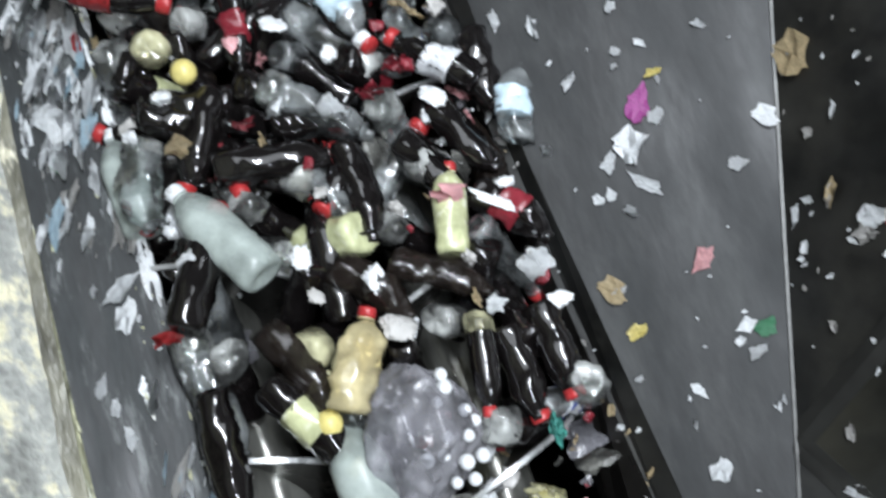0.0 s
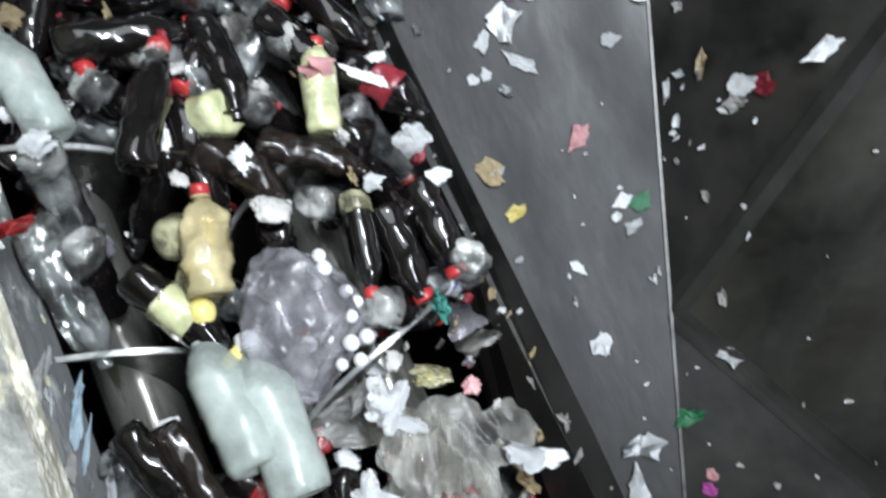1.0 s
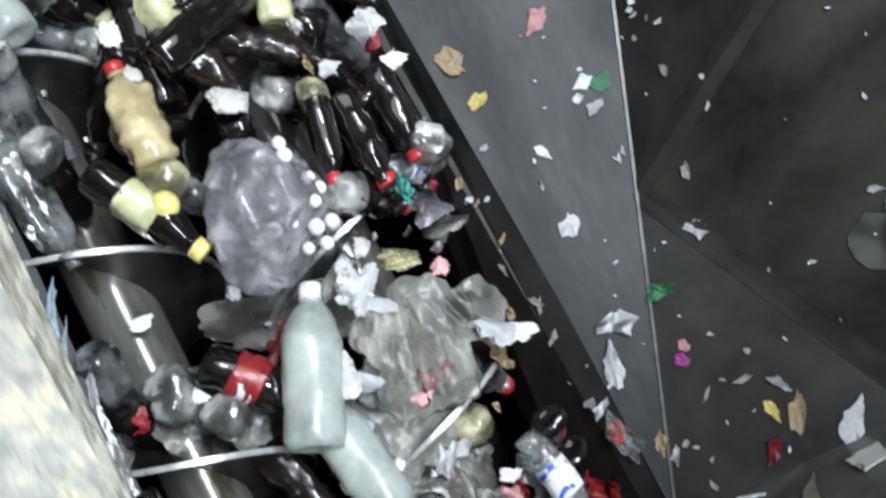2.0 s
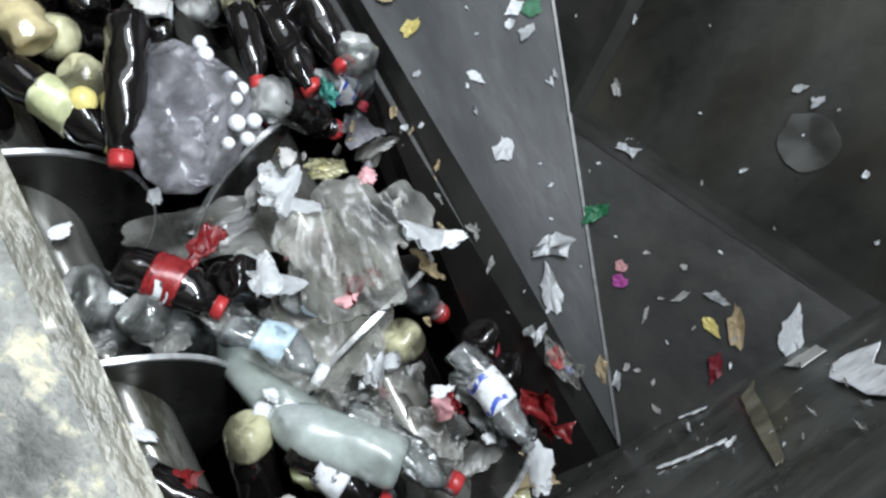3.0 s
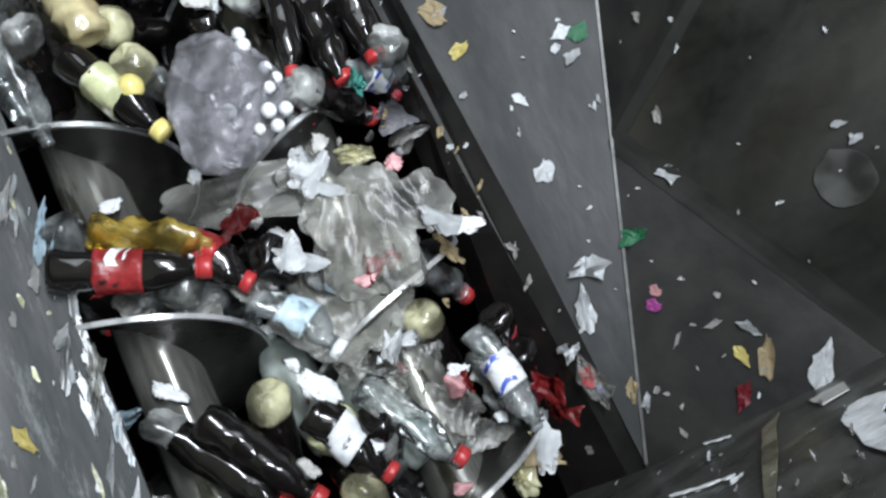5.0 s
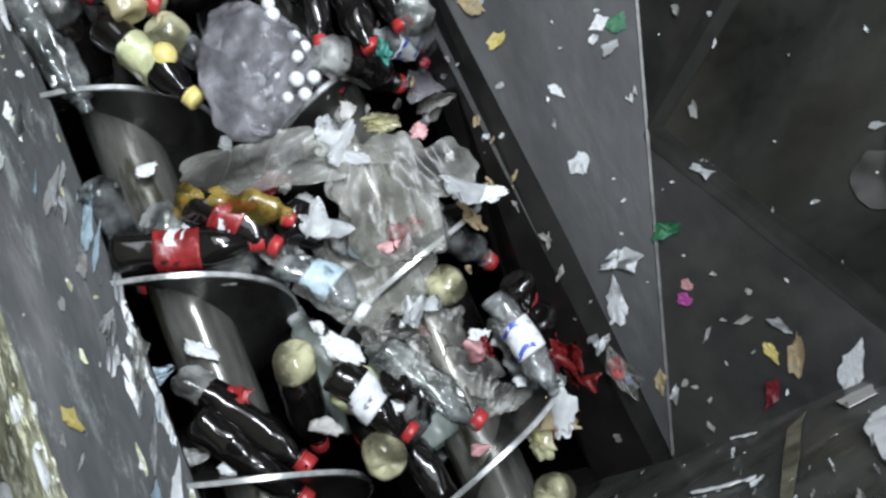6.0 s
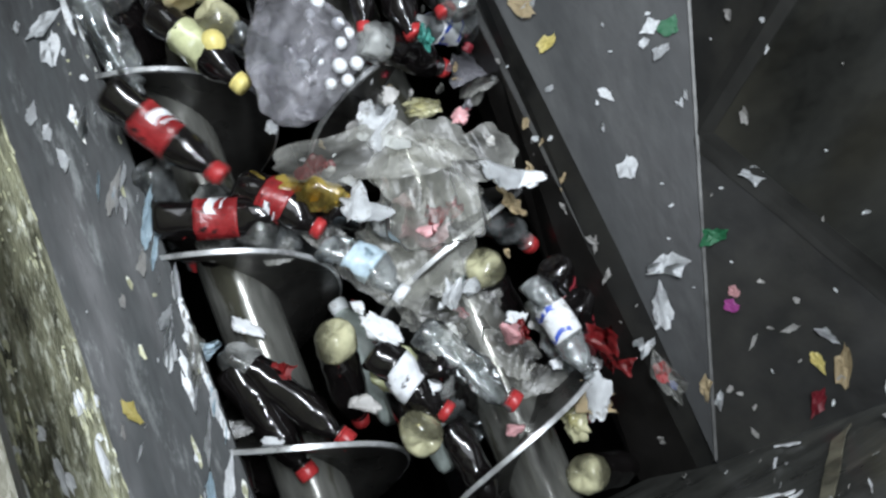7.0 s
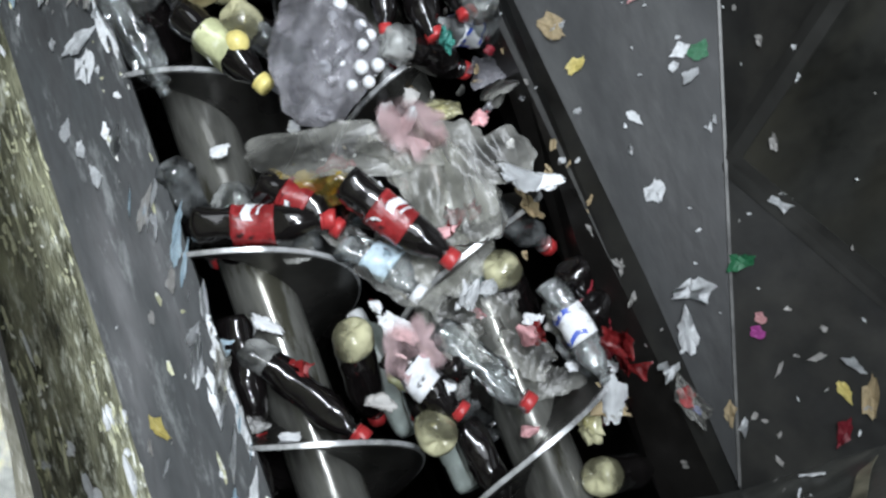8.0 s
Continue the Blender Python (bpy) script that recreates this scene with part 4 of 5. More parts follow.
put(crumple("paper_wad", "small crumpled white paper between the screws", "paper", WHITE, 0.016, 0.5, 88, 0.5, 3), -0.198, -0.067, 0.195, -26, 1.25, True)
put(crumple("plastic_bag", "big whitish clear film bag lying across a screw", "plastic bag", FILM_PALE, 0.085, 0.5, 4, 0.45, 4), 0.132, -0.150, 0.190, -20, 1.1, True)
put(crumple("plastic_bag", "clear film bag pressed between the screws", "plastic bag", FILM_PALE, 0.07, 0.5, 36, 0.45, 4), 0.022, -0.235, 0.142, -57, 1.2, True)
place("halfcola", -0.286, -0.275, 0.148, -0.166, -0.461, 0.133, 1.1)
place("limeopen", -0.119, -0.310, 0.175, -0.132, -0.428, 0.015, 1.00)
place("limeopen", -0.047, -0.518, 0.158, -0.046, -0.399, 0.018, 1.00)
place("colawhite", -0.079, -0.363, 0.161, 0.003, -0.491, 0.150, 0.72)
place("clearopen", -0.009, -0.427, 0.135, 0.046, -0.533, -0.023, 1.00)
place("limeopen", 0.150, -0.278, 0.128, 0.187, -0.392, -0.032, 1.00)
place("clear", -0.313, 0.050, 0.214, -0.301, -0.069, 0.054, 1.00)
place("wine", 0.266, -0.399, 0.128, 0.303, -0.513, -0.032, 1.00)
place("limeopen", 0.174, -0.664, 0.066, 0.290, -0.693, -0.086, 1.00)
place("clearopen", 0.019, -0.169, 0.186, 0.094, -0.262, 0.029, 1.00)
place("black", -0.059, -0.124, 0.210, 0.055, -0.162, 0.057, 1.00)
place("clear", -0.102, 0.205, 0.267, 0.003, 0.147, 0.112, 1.00)
place("black", -0.389, -0.415, 0.066, -0.284, -0.474, -0.088, 1.00)
place("black", 0.000, -0.503, 0.079, 0.026, -0.630, 0.069, 0.72)
place("clear", 0.165, -0.176, 0.186, 0.256, -0.254, 0.029, 1.00)
put(crumple("paper_wad", "crumpled white paper wad in the heap", "paper", WHITE, 0.022, 0.45, 78, 0.5, 3), -0.257, -0.229, 0.111, -52, 2.00, True)
put(crumple("paper_wad", "crumpled white paper wad in the heap", "paper", WHITE, 0.024, 0.45, 86, 0.5, 3), -0.379, -0.165, 0.147, -62, 2.17, True)
put(crumple("paper_wad", "crumpled white paper wad in the heap", "paper", WHITE, 0.024, 0.45, 21, 0.5, 3), 0.254, -0.196, 0.224, -11, 1.67, True)
put(crumple("wrapper", "crumpled light blue wrapper by the screws", "wrapper", SKY, 0.053, 0.45, 90, 0.5, 3), -0.333, -0.254, 0.149, -90, 0.46, True)
put(crumple("paper_wad", "crumpled pink wrapper by the screws", "wrapper", PINK, 0.032, 0.45, 42, 0.5, 3), 0.146, -0.413, 0.137, -83, 0.62, True)
put(crumple("paper_wad", "crumpled white paper wad in the heap", "paper", WHITE, 0.024, 0.45, 70, 0.5, 3), -0.014, -0.439, 0.164, -23, 1.17, True)
put(crumple("wrapper", "crumpled clear film wrapper by the screws", "wrapper", FILM_PALE, 0.024, 0.45, 74, 0.5, 3), -0.362, -0.382, 0.129, -13, 2.17, True)
put(crumple("paper_wad", "crumpled wet grey wrapper by the screws", "wrapper", GREY_PAPER, 0.020, 0.45, 73, 0.5, 3), -0.108, -0.435, 0.145, -23, 1.60, True)
put(crumple("paper_wad", "crumpled white paper wad in the heap", "paper", WHITE, 0.016, 0.45, 14, 0.5, 3), -0.268, -0.432, 0.135, -23, 1.75, True)
put(crumple("paper_wad", "crumpled white paper wad in the heap", "paper", WHITE, 0.028, 0.45, 84, 0.5, 3), 0.057, -0.366, 0.090, -22, 1.00, True)
put(crumple("paper_wad", "crumpled pink wrapper by the screws", "wrapper", PINK, 0.028, 0.45, 28, 0.5, 3), 0.095, -0.556, 0.115, -83, 0.57, True)
fall(place("pale", -0.153, 0.417, 0.334, -0.232, 0.568, 0.326, 1.0, False),
     (0, (-0.153, 0.417, 0.334), (-0.232, 0.568, 0.326)),
     (0.2, (-0.139, 0.384, 0.331), (-0.207, 0.491, 0.320)),
     (0.4, (-0.203, 0.313, 0.335), (-0.173, 0.437, 0.325)),
     (0.6, (-0.232, 0.200, 0.316), (-0.155, 0.272, 0.302)),
     (0.8, (-0.181, 0.060, 0.305), (-0.178, 0.162, 0.293)),
     (1.0, (-0.133, -0.046, 0.286), (-0.138, 0.066, 0.275)),
     (1.2, (-0.040, -0.097, 0.282), (-0.084, 0.010, 0.271)),
     (1.5, (-0.044, -0.196, 0.254), (-0.024, -0.067, 0.245)),
     (2.8, (0.034, -0.422, 0.186), (-0.060, -0.315, 0.174)),
     (3.5, (0.070, -0.434, 0.165), (-0.024, -0.318, 0.154)),
     (4, (0.078, -0.435, 0.145), (-0.020, -0.318, 0.134)),
     (5.5, (0.080, -0.385, 0.07), (0.044, -0.248, 0.06)),
     (6.5, (0.020, -0.400, 0.05), (-0.009, -0.277, 0.04)),
     (8, (-0.008, -0.408, 0.02), (-0.020, -0.281, 0.01)))
fall(place("pale", -0.099, -0.041, 0.267, -0.103, 0.079, 0.256, 1.1, False),
     (0, (-0.099, -0.041, 0.267), (-0.103, 0.079, 0.256)),
     (0.5, (-0.119, -0.021, 0.278), (-0.094, 0.097, 0.268)),
     (1.0, (-0.092, -0.103, 0.272), (-0.085, 0.097, 0.268)),
     (1.5, (-0.087, -0.182, 0.245), (-0.056, -0.006, 0.240)),
     (2.8, (-0.097, -0.231, 0.241), (-0.033, -0.153, 0.228)),
     (3, (-0.033, -0.328, 0.11), (-0.047, -0.253, 0.10)),
     (8, (-0.066, -0.281, 0.03), (-0.09, -0.147, 0.02)))
fall(place("cola", -0.288, 0.369, 0.330, -0.221, 0.505, 0.321, 1.0, False),
     (0, (-0.288, 0.369, 0.330), (-0.221, 0.505, 0.321)),
     (1.5, (-0.085, 0.401, 0.333), (-0.014, 0.533, 0.323)),
     (3, (-0.025, 0.292, 0.324), (-0.098, 0.146, 0.292)),
     (3.5, (-0.020, 0.293, 0.324), (-0.100, 0.151, 0.292)),
     (3.7, (-0.040, 0.284, 0.333), (-0.089, 0.130, 0.300)),
     (3.8, (-0.092, 0.126, 0.330), (-0.115, -0.013, 0.299)),
     (3.9, (-0.103, 0.082, 0.307), (-0.099, -0.054, 0.276)),
     (4.0, (-0.102, 0.057, 0.305), (-0.077, -0.124, 0.270)),
     (4.1, (-0.104, -0.025, 0.278), (-0.088, -0.193, 0.244)),
     (4.2, (-0.094, -0.124, 0.260), (-0.021, -0.259, 0.229)),
     (5.5, (-0.288, -0.220, 0.162), (-0.212, -0.333, 0.133)),
     (8, (-0.296, -0.006, 0.149), (-0.318, -0.173, 0.116)))
fall(place("colared", -0.364, 1.018, 0.422, -0.270, 0.972, 0.399, 1.0, False),
     (0, (-0.364, 1.018, 0.422), (-0.270, 0.972, 0.399)),
     (6, (-0.274, 0.509, 0.381), (-0.224, 0.475, 0.358)),
     (6.5, (-0.309, 0.476, 0.369), (-0.294, 0.384, 0.341)),
     (6.8, (-0.312, 0.370, 0.350), (-0.282, 0.242, 0.320)),
     (7.0, (-0.303, 0.311, 0.325), (-0.213, 0.168, 0.294)),
     (7.2, (-0.256, 0.203, 0.306), (-0.140, 0.128, 0.280)),
     (7.5, (-0.094, 0.147, 0.282), (0.065, 0.015, 0.251)),
     (7.7, (-0.070, 0.127, 0.280), (0.062, -0.024, 0.248)),
     (8.0, (-0.043, 0.106, 0.269), (0.073, -0.069, 0.234)))
fall(place("ambercrush", -0.670, 0.220, 0.500, -0.600, 0.360, 0.460, 0.85, False),
     (0, (-0.670, 0.220, 0.500), (-0.600, 0.360, 0.460)),
     (3.5, (-0.670, 0.220, 0.500), (-0.600, 0.360, 0.460)),
     (3.7, (-0.314, 0.081, 0.317), (-0.300, -0.008, 0.309)),
     (4.0, (-0.273, 0.102, 0.298), (-0.268, -0.021, 0.288)),
     (4.2, (-0.275, 0.100, 0.278), (-0.197, 0.038, 0.273)),
     (5.5, (-0.230, 0.112, 0.239), (-0.101, 0.021, 0.232)),
     (6.5, (-0.166, 0.118, 0.230), (-0.050, 0.037, 0.223)),
     (8, (-0.163, 0.166, 0.233), (-0.016, 0.085, 0.227)))
fall(place("colared", -0.670, 0.050, 0.500, -0.600, -0.100, 0.440, 1.05, False),
     (0, (-0.670, 0.050, 0.500), (-0.600, -0.100, 0.440)),
     (4.2, (-0.670, 0.050, 0.500), (-0.600, -0.100, 0.440)),
     (4.7, (-0.400, 0.080, 0.290), (-0.305, 0.000, 0.280)),
     (5.1, (-0.330, 0.055, 0.235), (-0.160, 0.000, 0.230)),
     (5.5, (-0.305, 0.042, 0.223), (-0.114, -0.009, 0.219)),
     (6.5, (-0.321, 0.103, 0.218), (-0.113, 0.036, 0.213)),
     (8, (-0.298, 0.136, 0.231), (-0.038, 0.053, 0.224)))
place("clearopen", -0.300, 0.39, 0.26, -0.275, 0.215, 0.235, 1.05)
fall(place("pale", -0.315, 0.58, 0.27, -0.325, 0.70, 0.28, 0.9, False),
     (0, (-0.315, 0.58, 0.265), (-0.325, 0.70, 0.275)),
     (0.6, (-0.290, 0.52, 0.285), (-0.300, 0.66, 0.295)),
     (1.0, (-0.225, 0.50, 0.300), (-0.245, 0.63, 0.310)),
     (1.7, (-0.205, 0.50, 0.310), (-0.235, 0.62, 0.315)),
     (8, (-0.205, 0.67, 0.310), (-0.235, 0.79, 0.315)))
put(crumple("wrapper", "large dark red wrapper against the trough wall", "wrapper", LABEL_RED, 0.055, 0.5, 52, 0.5, 3), 0.283, -0.500, 0.135, 15, 0.6, True, 12)
put(crumple("wrapper", "small red and white wrapper by the screws", "wrapper", LABEL_RED, 0.024, 0.5, 58, 0.5, 3), 0.165, -0.415, 0.140, 60, 0.8, True)
put(crumple("wrapper", "bright red crumpled wrapper over the screw shaft", "wrapper", RED, 0.026, 0.5, 59, 0.5, 3), -0.222, -0.330, 0.155, 40, 1.2, True)
put(crumple("wrapper", "orange and red crumpled wrapper among the bottles", "wrapper", LABEL_RED, 0.03, 0.5, 47, 0.5, 3), -0.060, -0.060, 0.215, 40, 1.2, True)
# a strip of clear film that slides across the screws
strip = put(crumple("film_strip", "long strip of clear film sliding over the bottles", "film", FILM_PALE, 0.062, 0.5, 91, 0.5, 3), -0.03, 0.02, 0.15, 0, 1.0, False)
strip.scale = (2.1, 0.75, 1)
tumbling.append((strip, [(t, pose(x, y, z, 4, -6, r)) for t, x, y, z, r in (
    (0, -0.03, 0.00, 0.13, -20), (4.2, -0.03, 0.03, 0.14, -20), (5.3, -0.03, 0.085, 0.222, -14), (6.1, -0.05, 0.10, 0.236, -14),
    (6.6, -0.015, 0.094, 0.246, -16), (7.0, 0.015, 0.09, 0.246, -16), (7.6, -0.05, 0.135, 0.242, -18), (8.0, -0.06, 0.165, 0.244, -20))]))
# two pink wrappers that drop at the end
pink_film = put(crumple("wrapper", "pink translucent wrapper dropping on the film", "wrapper", PINK_FILM, 0.05, 0.5, 93, 0.5, 3), 0.2, 1.5, 0.42, 0, 1.0, False)
tumbling.append((pink_film, [(t, pose(x, y, z, a, a * 0.5, r)) for t, x, y, z, a, r in (
    (0, 0.2, 1.5, 0.42, 0, 0), (7.3, 0.2, 1.5, 0.46, 0, 0), (7.6, 0.15, 0.45, 0.62, 30, 30), (7.7, 0.137, 0.24, 0.53, 45, 45),
    (7.8, 0.09, 0.208, 0.437, 60, 60), (7.9, 0.089, 0.205, 0.347, 50, 80), (8.0, 0.086, 0.157, 0.268, 30, 95))]))
pink_wad = put(crumple("wrapper", "whitish pink film lump sliding off the film bag", "wrapper", PINK_FILM, 0.046, 0.5, 97, 0.5, 3), 0.10, -0.10, 0.16, 0, 1.0, False)
tumbling.append((pink_wad, [(t, pose(x, y, z, a, 0, r)) for t, x, y, z, a, r in (
    (0, 0.10, -0.14, 0.15, 0, 0), (5.3, 0.10, -0.06, 0.17, 0, 10), (7.4, 0.07, -0.02, 0.22, 0, 30), (7.6, 0.063, -0.03, 0.238, 10, 40),
    (7.7, 0.063, -0.059, 0.245, 20, 50), (7.8, 0.027, -0.056, 0.235, 30, 60), (7.9, -0.004, -0.1, 0.212, 30, 70), (8.0, -0.04, -0.172, 0.192, 20, 80))]))
put(crumple("film_cup", "crumpled cream plastic cup by the end wall", "cup", CREAM, 0.05, 0.6, 71, 0.5, 3), 0.195, -0.575, 0.105, 10, 1.2, True)
put(crumple("paper_wad", "white wet paper by the end wall", "paper", WHITE, 0.034, 0.5, 72, 0.5, 3), 0.245, -0.56, 0.105, 70, 1.3, True)
fall(place("amber", -0.09, 0.19, 0.29, -0.02, 0.31, 0.31, 0.74, False),
     (0, (-0.096, 0.183, 0.29), (-0.028, 0.310, 0.31)),
     (0.5, (-0.095, 0.192, 0.29), (-0.037, 0.335, 0.31)),
     (1.0, (-0.105, 0.200, 0.29), (-0.070, 0.345, 0.31)),
     (1.5, (-0.100, 0.222, 0.29), (-0.082, 0.378, 0.31)),
     (3.5, (-0.155, 0.325, 0.30), (-0.180, 0.455, 0.32)),
     (6.0, (-0.145, 0.385, 0.30), (-0.170, 0.515, 0.32)),
     (8.0, (-0.145, 0.470, 0.30), (-0.170, 0.600, 0.32)))
fall(place("black", -0.290, 0.284, 0.278, -0.283, 0.120, 0.265, 0.95, False),
     (0, (-0.290, 0.284, 0.285), (-0.283, 0.120, 0.270)),
     (0.3, (-0.296, 0.262, 0.29), (-0.28, 0.100, 0.272)),
     (0.6, (-0.318, 0.200, 0.27), (-0.275, 0.045, 0.25)),
     (0.9, (-0.300, 0.110, 0.25), (-0.235, -0.040, 0.23)),
     (1.2, (-0.27, 0.02, 0.23), (-0.20, -0.13, 0.21)),
     (1.7, (-0.31, -0.09, 0.20), (-0.26, -0.23, 0.18)),
     (2.8, (-0.365, -0.198, 0.134), (-0.344, -0.323, 0.124)),
     (8, (-0.365, -0.12, 0.14), (-0.344, -0.245, 0.13)))
fall(place("brown", -0.177, 0.356, 0.284, -0.130, 0.215, 0.272, 0.9, False),
     (0, (-0.177, 0.356, 0.284), (-0.130, 0.215, 0.272)),
     (0.4, (-0.185, 0.310, 0.28), (-0.150, 0.165, 0.262)),
     (0.8, (-0.24, 0.130, 0.255), (-0.225, -0.02, 0.235)),
     (1.2, (-0.215, 0.02, 0.24), (-0.19, -0.13, 0.22)),
     (1.7, (-0.18, -0.10, 0.15), (-0.14, -0.24, 0.13)),
     (2.8, (-0.06, -0.22, 0.07), (-0.06, -0.38, 0.05)),
     (8, (-0.06, -0.12, 0.03), (-0.06, -0.28, 0.01)))

# ---- bottles deeper in the heap ----
deep = random.Random(11)
names_ = ["halfcola", "halfcola", "cola", "black", "black", "cola", "clear", "clearopen", "brown", "limeopen", "black", "colawhite", "clearopen", "wine"]
for i in range(125):
    x = deep.uniform(-0.31, 0.27)
    y = deep.uniform(0.54 if x < -0.05 else 0.4, 1.75)
    z = 0.17 + 0.081 * y + deep.uniform(-0.05, 0.05) + (0.02 if y > 0.9 else 0)
    a = deep.uniform(0, 6.28)
    place(deep.choice(names_), x - 0.1 * math.cos(a), y - 0.1 * math.sin(a), z, x + 0.1 * math.cos(a), y + 0.1 * math.sin(a), z + deep.uniform(-0.05, 0.05), deep.uniform(0.85, 1.1))
for i in range(34):
    y = deep.uniform(1.0, 1.75)
    x = deep.uniform(-0.3, 0.28)
    z = 0.25 + 0.081 * y + deep.uniform(-0.02, 0.03)
    a = deep.uniform(0, 6.28)
    place(deep.choice(names_ + ["clear", "halfcola", "halfcola", "clearwhite", "pale", "limeopen", "clearopen", "colawhite"]), x - 0.1 * math.cos(a), y - 0.1 * math.sin(a), z, x + 0.1 * math.cos(a), y + 0.1 * math.sin(a), z + deep.uniform(-0.04, 0.04), deep.uniform(0.85, 1.1))

# small litter on the heap; its white bits also stand in for sparkle
LITTER = [crumple("litter", "small creased scrap of litter in the heap", "scrap", mt, 0.016, 0.6, 40 + k) for k, mt in enumerate((WHITE, GREY_PAPER, FILM_PALE, WHITE, PINK, FILM, TAN, WINE))]
for i in range(300):
    x = deep.uniform(-0.31, 0.29)
    y = deep.uniform(-0.35, 1.5)
    z = (0.27 if y > (0.54 if x < -0.05 else 0.27) else 0.16) + 0.081 * y + deep.uniform(-0.07, 0.03)
    src = LITTER[i % 8]
    if i >= 8 and x < -0.08 and y < 0.35:
        continue
    m = pose(x, y, z, deep.uniform(-60, 60), deep.uniform(-60, 60), deep.uniform(0, 360))
    k = deep.choice((0.4, 0.6, 0.8, 1.1, 1.6, 2.1))
    ob = src if i < 8 else copy_thing(src, m)
    ob.matrix_basis = m
    ob.scale = (k, k * deep.uniform(0.5, 1), k)
    carried_along.append((ob, m))

# ---- scraps stuck to the plates ----
TEAR = [scrap("paper_scrap", "torn scrap stuck to the steel plate", WHITE, n, c, s) for n, c, s in ((6, 0.6, 1), (6, 0.9, 12), (8, 0.5, 3), (7, 0.5, 14), (7, 1.0, 5), (6, 0.7, 16), (9, 0.8, 7))]
taken = set()
specks = {}


def stick(i, mat, where, size, ratio, turn, label, name="paper_scrap"):
    """A scrap lying on a plate; where gives its middle and the plate's normal."""
    p, nrm = Vector(where[0]), Vector(where[1]).normalized()
    src = TEAR[i % len(TEAR)]
    if size < 0.019 and label[:5] != "small":
        label = "small " + label
    if size < 0.0185 and mat in (WHITE, GREY_PAPER) and i < 1000:
        m = Matrix.Translation(p + nrm * 0.004) @ nrm.to_track_quat("Z", "Y").to_matrix().to_4x4() @ Matrix.Rotation(radians(turn), 4, "Z") @ Matrix.Diagonal((size, size * ratio, size * 0.5, 1))
        specks.setdefault(mat.name, []).append((src.data, m))
        return None
    if i % len(TEAR) in taken:
        ob = src.copy()
        ob.data = src.data.copy() if mat is not src.data.materials[0] else src.data
        scene.collection.objects.link(ob)
    else:
        taken.add(i % len(TEAR))
        ob = src
        if mat is not src.data.materials[0]:
            mat = src.data.materials[0]
    if ob.data.materials[0] is not mat:
        ob.data.materials[0] = mat
    ob.name = name
    ob.matrix_basis = Matrix.Translation(p + nrm * 0.004) @ nrm.to_track_quat("Z", "Y").to_matrix().to_4x4() @ Matrix.Rotation(radians(turn), 4, "Z") @ Matrix.Diagonal((size, size * ratio, size * 0.5, 1))
    tagged(ob, label, "scrap")
    return ob


N1 = (-0.357, -0.171, 0.918)
NB = (-0.612, -0.044, 0.789)
NA = (-0.802, -0.152, 0.577)
NL = (0.28, -0.081, 1.0)
NT = ((FB - K).cross(TOP)).normalized()
NT = NT if NT.x < 0 else -NT


def on_plate(x, y):
    return (p1(x, y), N1)


def on_left(x, y):
    return (left_plate(x, y), NL)


def on_low(u, v):
    return (C + (K - C) * u + (Q - C) * v, NB)


def on_high(u, v):
    return (K + (Q - K) * u + TOP * v, NA)


def on_back(u, v):
    return (K + (FB - K) * u + TOP * v, NT)


def on_drop(y, u):
    a, b = Vector(p1(lip_x(y), y)), flange_end(y)
    c = Vector((0.29, y, -0.03 + SLOPE * y))
    if u < 0.6:
        return (a + (b - a) * (u / 0.6), (-0.6, 0, 0.75))
    return (b + (c - b) * (u - 0.6), (-0.9, 0, 0.45))


def stain(where, r):
    """A thin dried film, roughly round, on the upper wall."""
    p, nrm = Vector(where[0]), Vector(where[1]).normalized()
    bm = slab([(r * (1 + 0.15 * noise.noise((math.cos(a) * 2, math.sin(a) * 2, 1)) + 0.08 * noise.noise((a * 4, 0, 2))) * math.cos(a), r * (1 + 0.12 * noise.noise((math.cos(a) * 2, math.sin(a) * 2, 4))) * math.sin(a), 0) for a in [2 * math.pi * k / 24 for k in range(24)]], (0, 0, 0.001))
    ob = part("film_scrap", bm, STAIN, None, smooth=False)
    ob.matrix_basis = Matrix.Translation(p + nrm * 0.002) @ nrm.to_track_quat("Z", "Y").to_matrix().to_4x4()
    tagged(ob, "round pale film stuck to the dark upper wall", "scrap")


bits = random.Random(21)
for i in range(52):
    y = bits.uniform(-0.45, 1.3)
    x = lip_x(y) + bits.uniform(0.02, 0.97) * (fold_x(y) - lip_x(y))
    stick(i, WHITE, on_plate(x, y), bits.choice((0.006, 0.008, 0.012, 0.02, 0.028)), bits.uniform(0.4, 0.9), bits.uniform(0, 360), "small torn white paper scrap stuck to the plate")
for i in range(26):
    u, v = bits.uniform(0.05, 0.9), bits.uniform(0.03, 0.85)
    if u + v < 0.97:
        stick(i, bits.choice((WHITE, GREY_PAPER, GREY_PAPER)), on_low(u, v), bits.choice((0.007, 0.01, 0.014, 0.022)), bits.uniform(0.4, 0.9), bits.uniform(0, 360), "small torn paper scrap stuck to the dark wall")
for i in range(26):
    stick(i, bits.choice((WHITE, GREY_PAPER)), on_high(bits.uniform(0.02, 1.0), bits.uniform(0.05, 1.6)), bits.choice((0.006, 0.008, 0.012, 0.018)), bits.uniform(0.4, 0.9), bits.uniform(0, 360), "small torn paper scrap stuck to the dark wall")
for i in range(60):
    stick(i, bits.choice((WHITE, GREY_PAPER, WHITE)), on_back(bits.uniform(0.0, 0.5), bits.uniform(0.03, 0.9)), bits.choice((0.008, 0.012, 0.018, 0.026)), bits.uniform(0.4, 0.9), bits.uniform(0, 360), "torn paper scrap stuck to the dark folded wall")
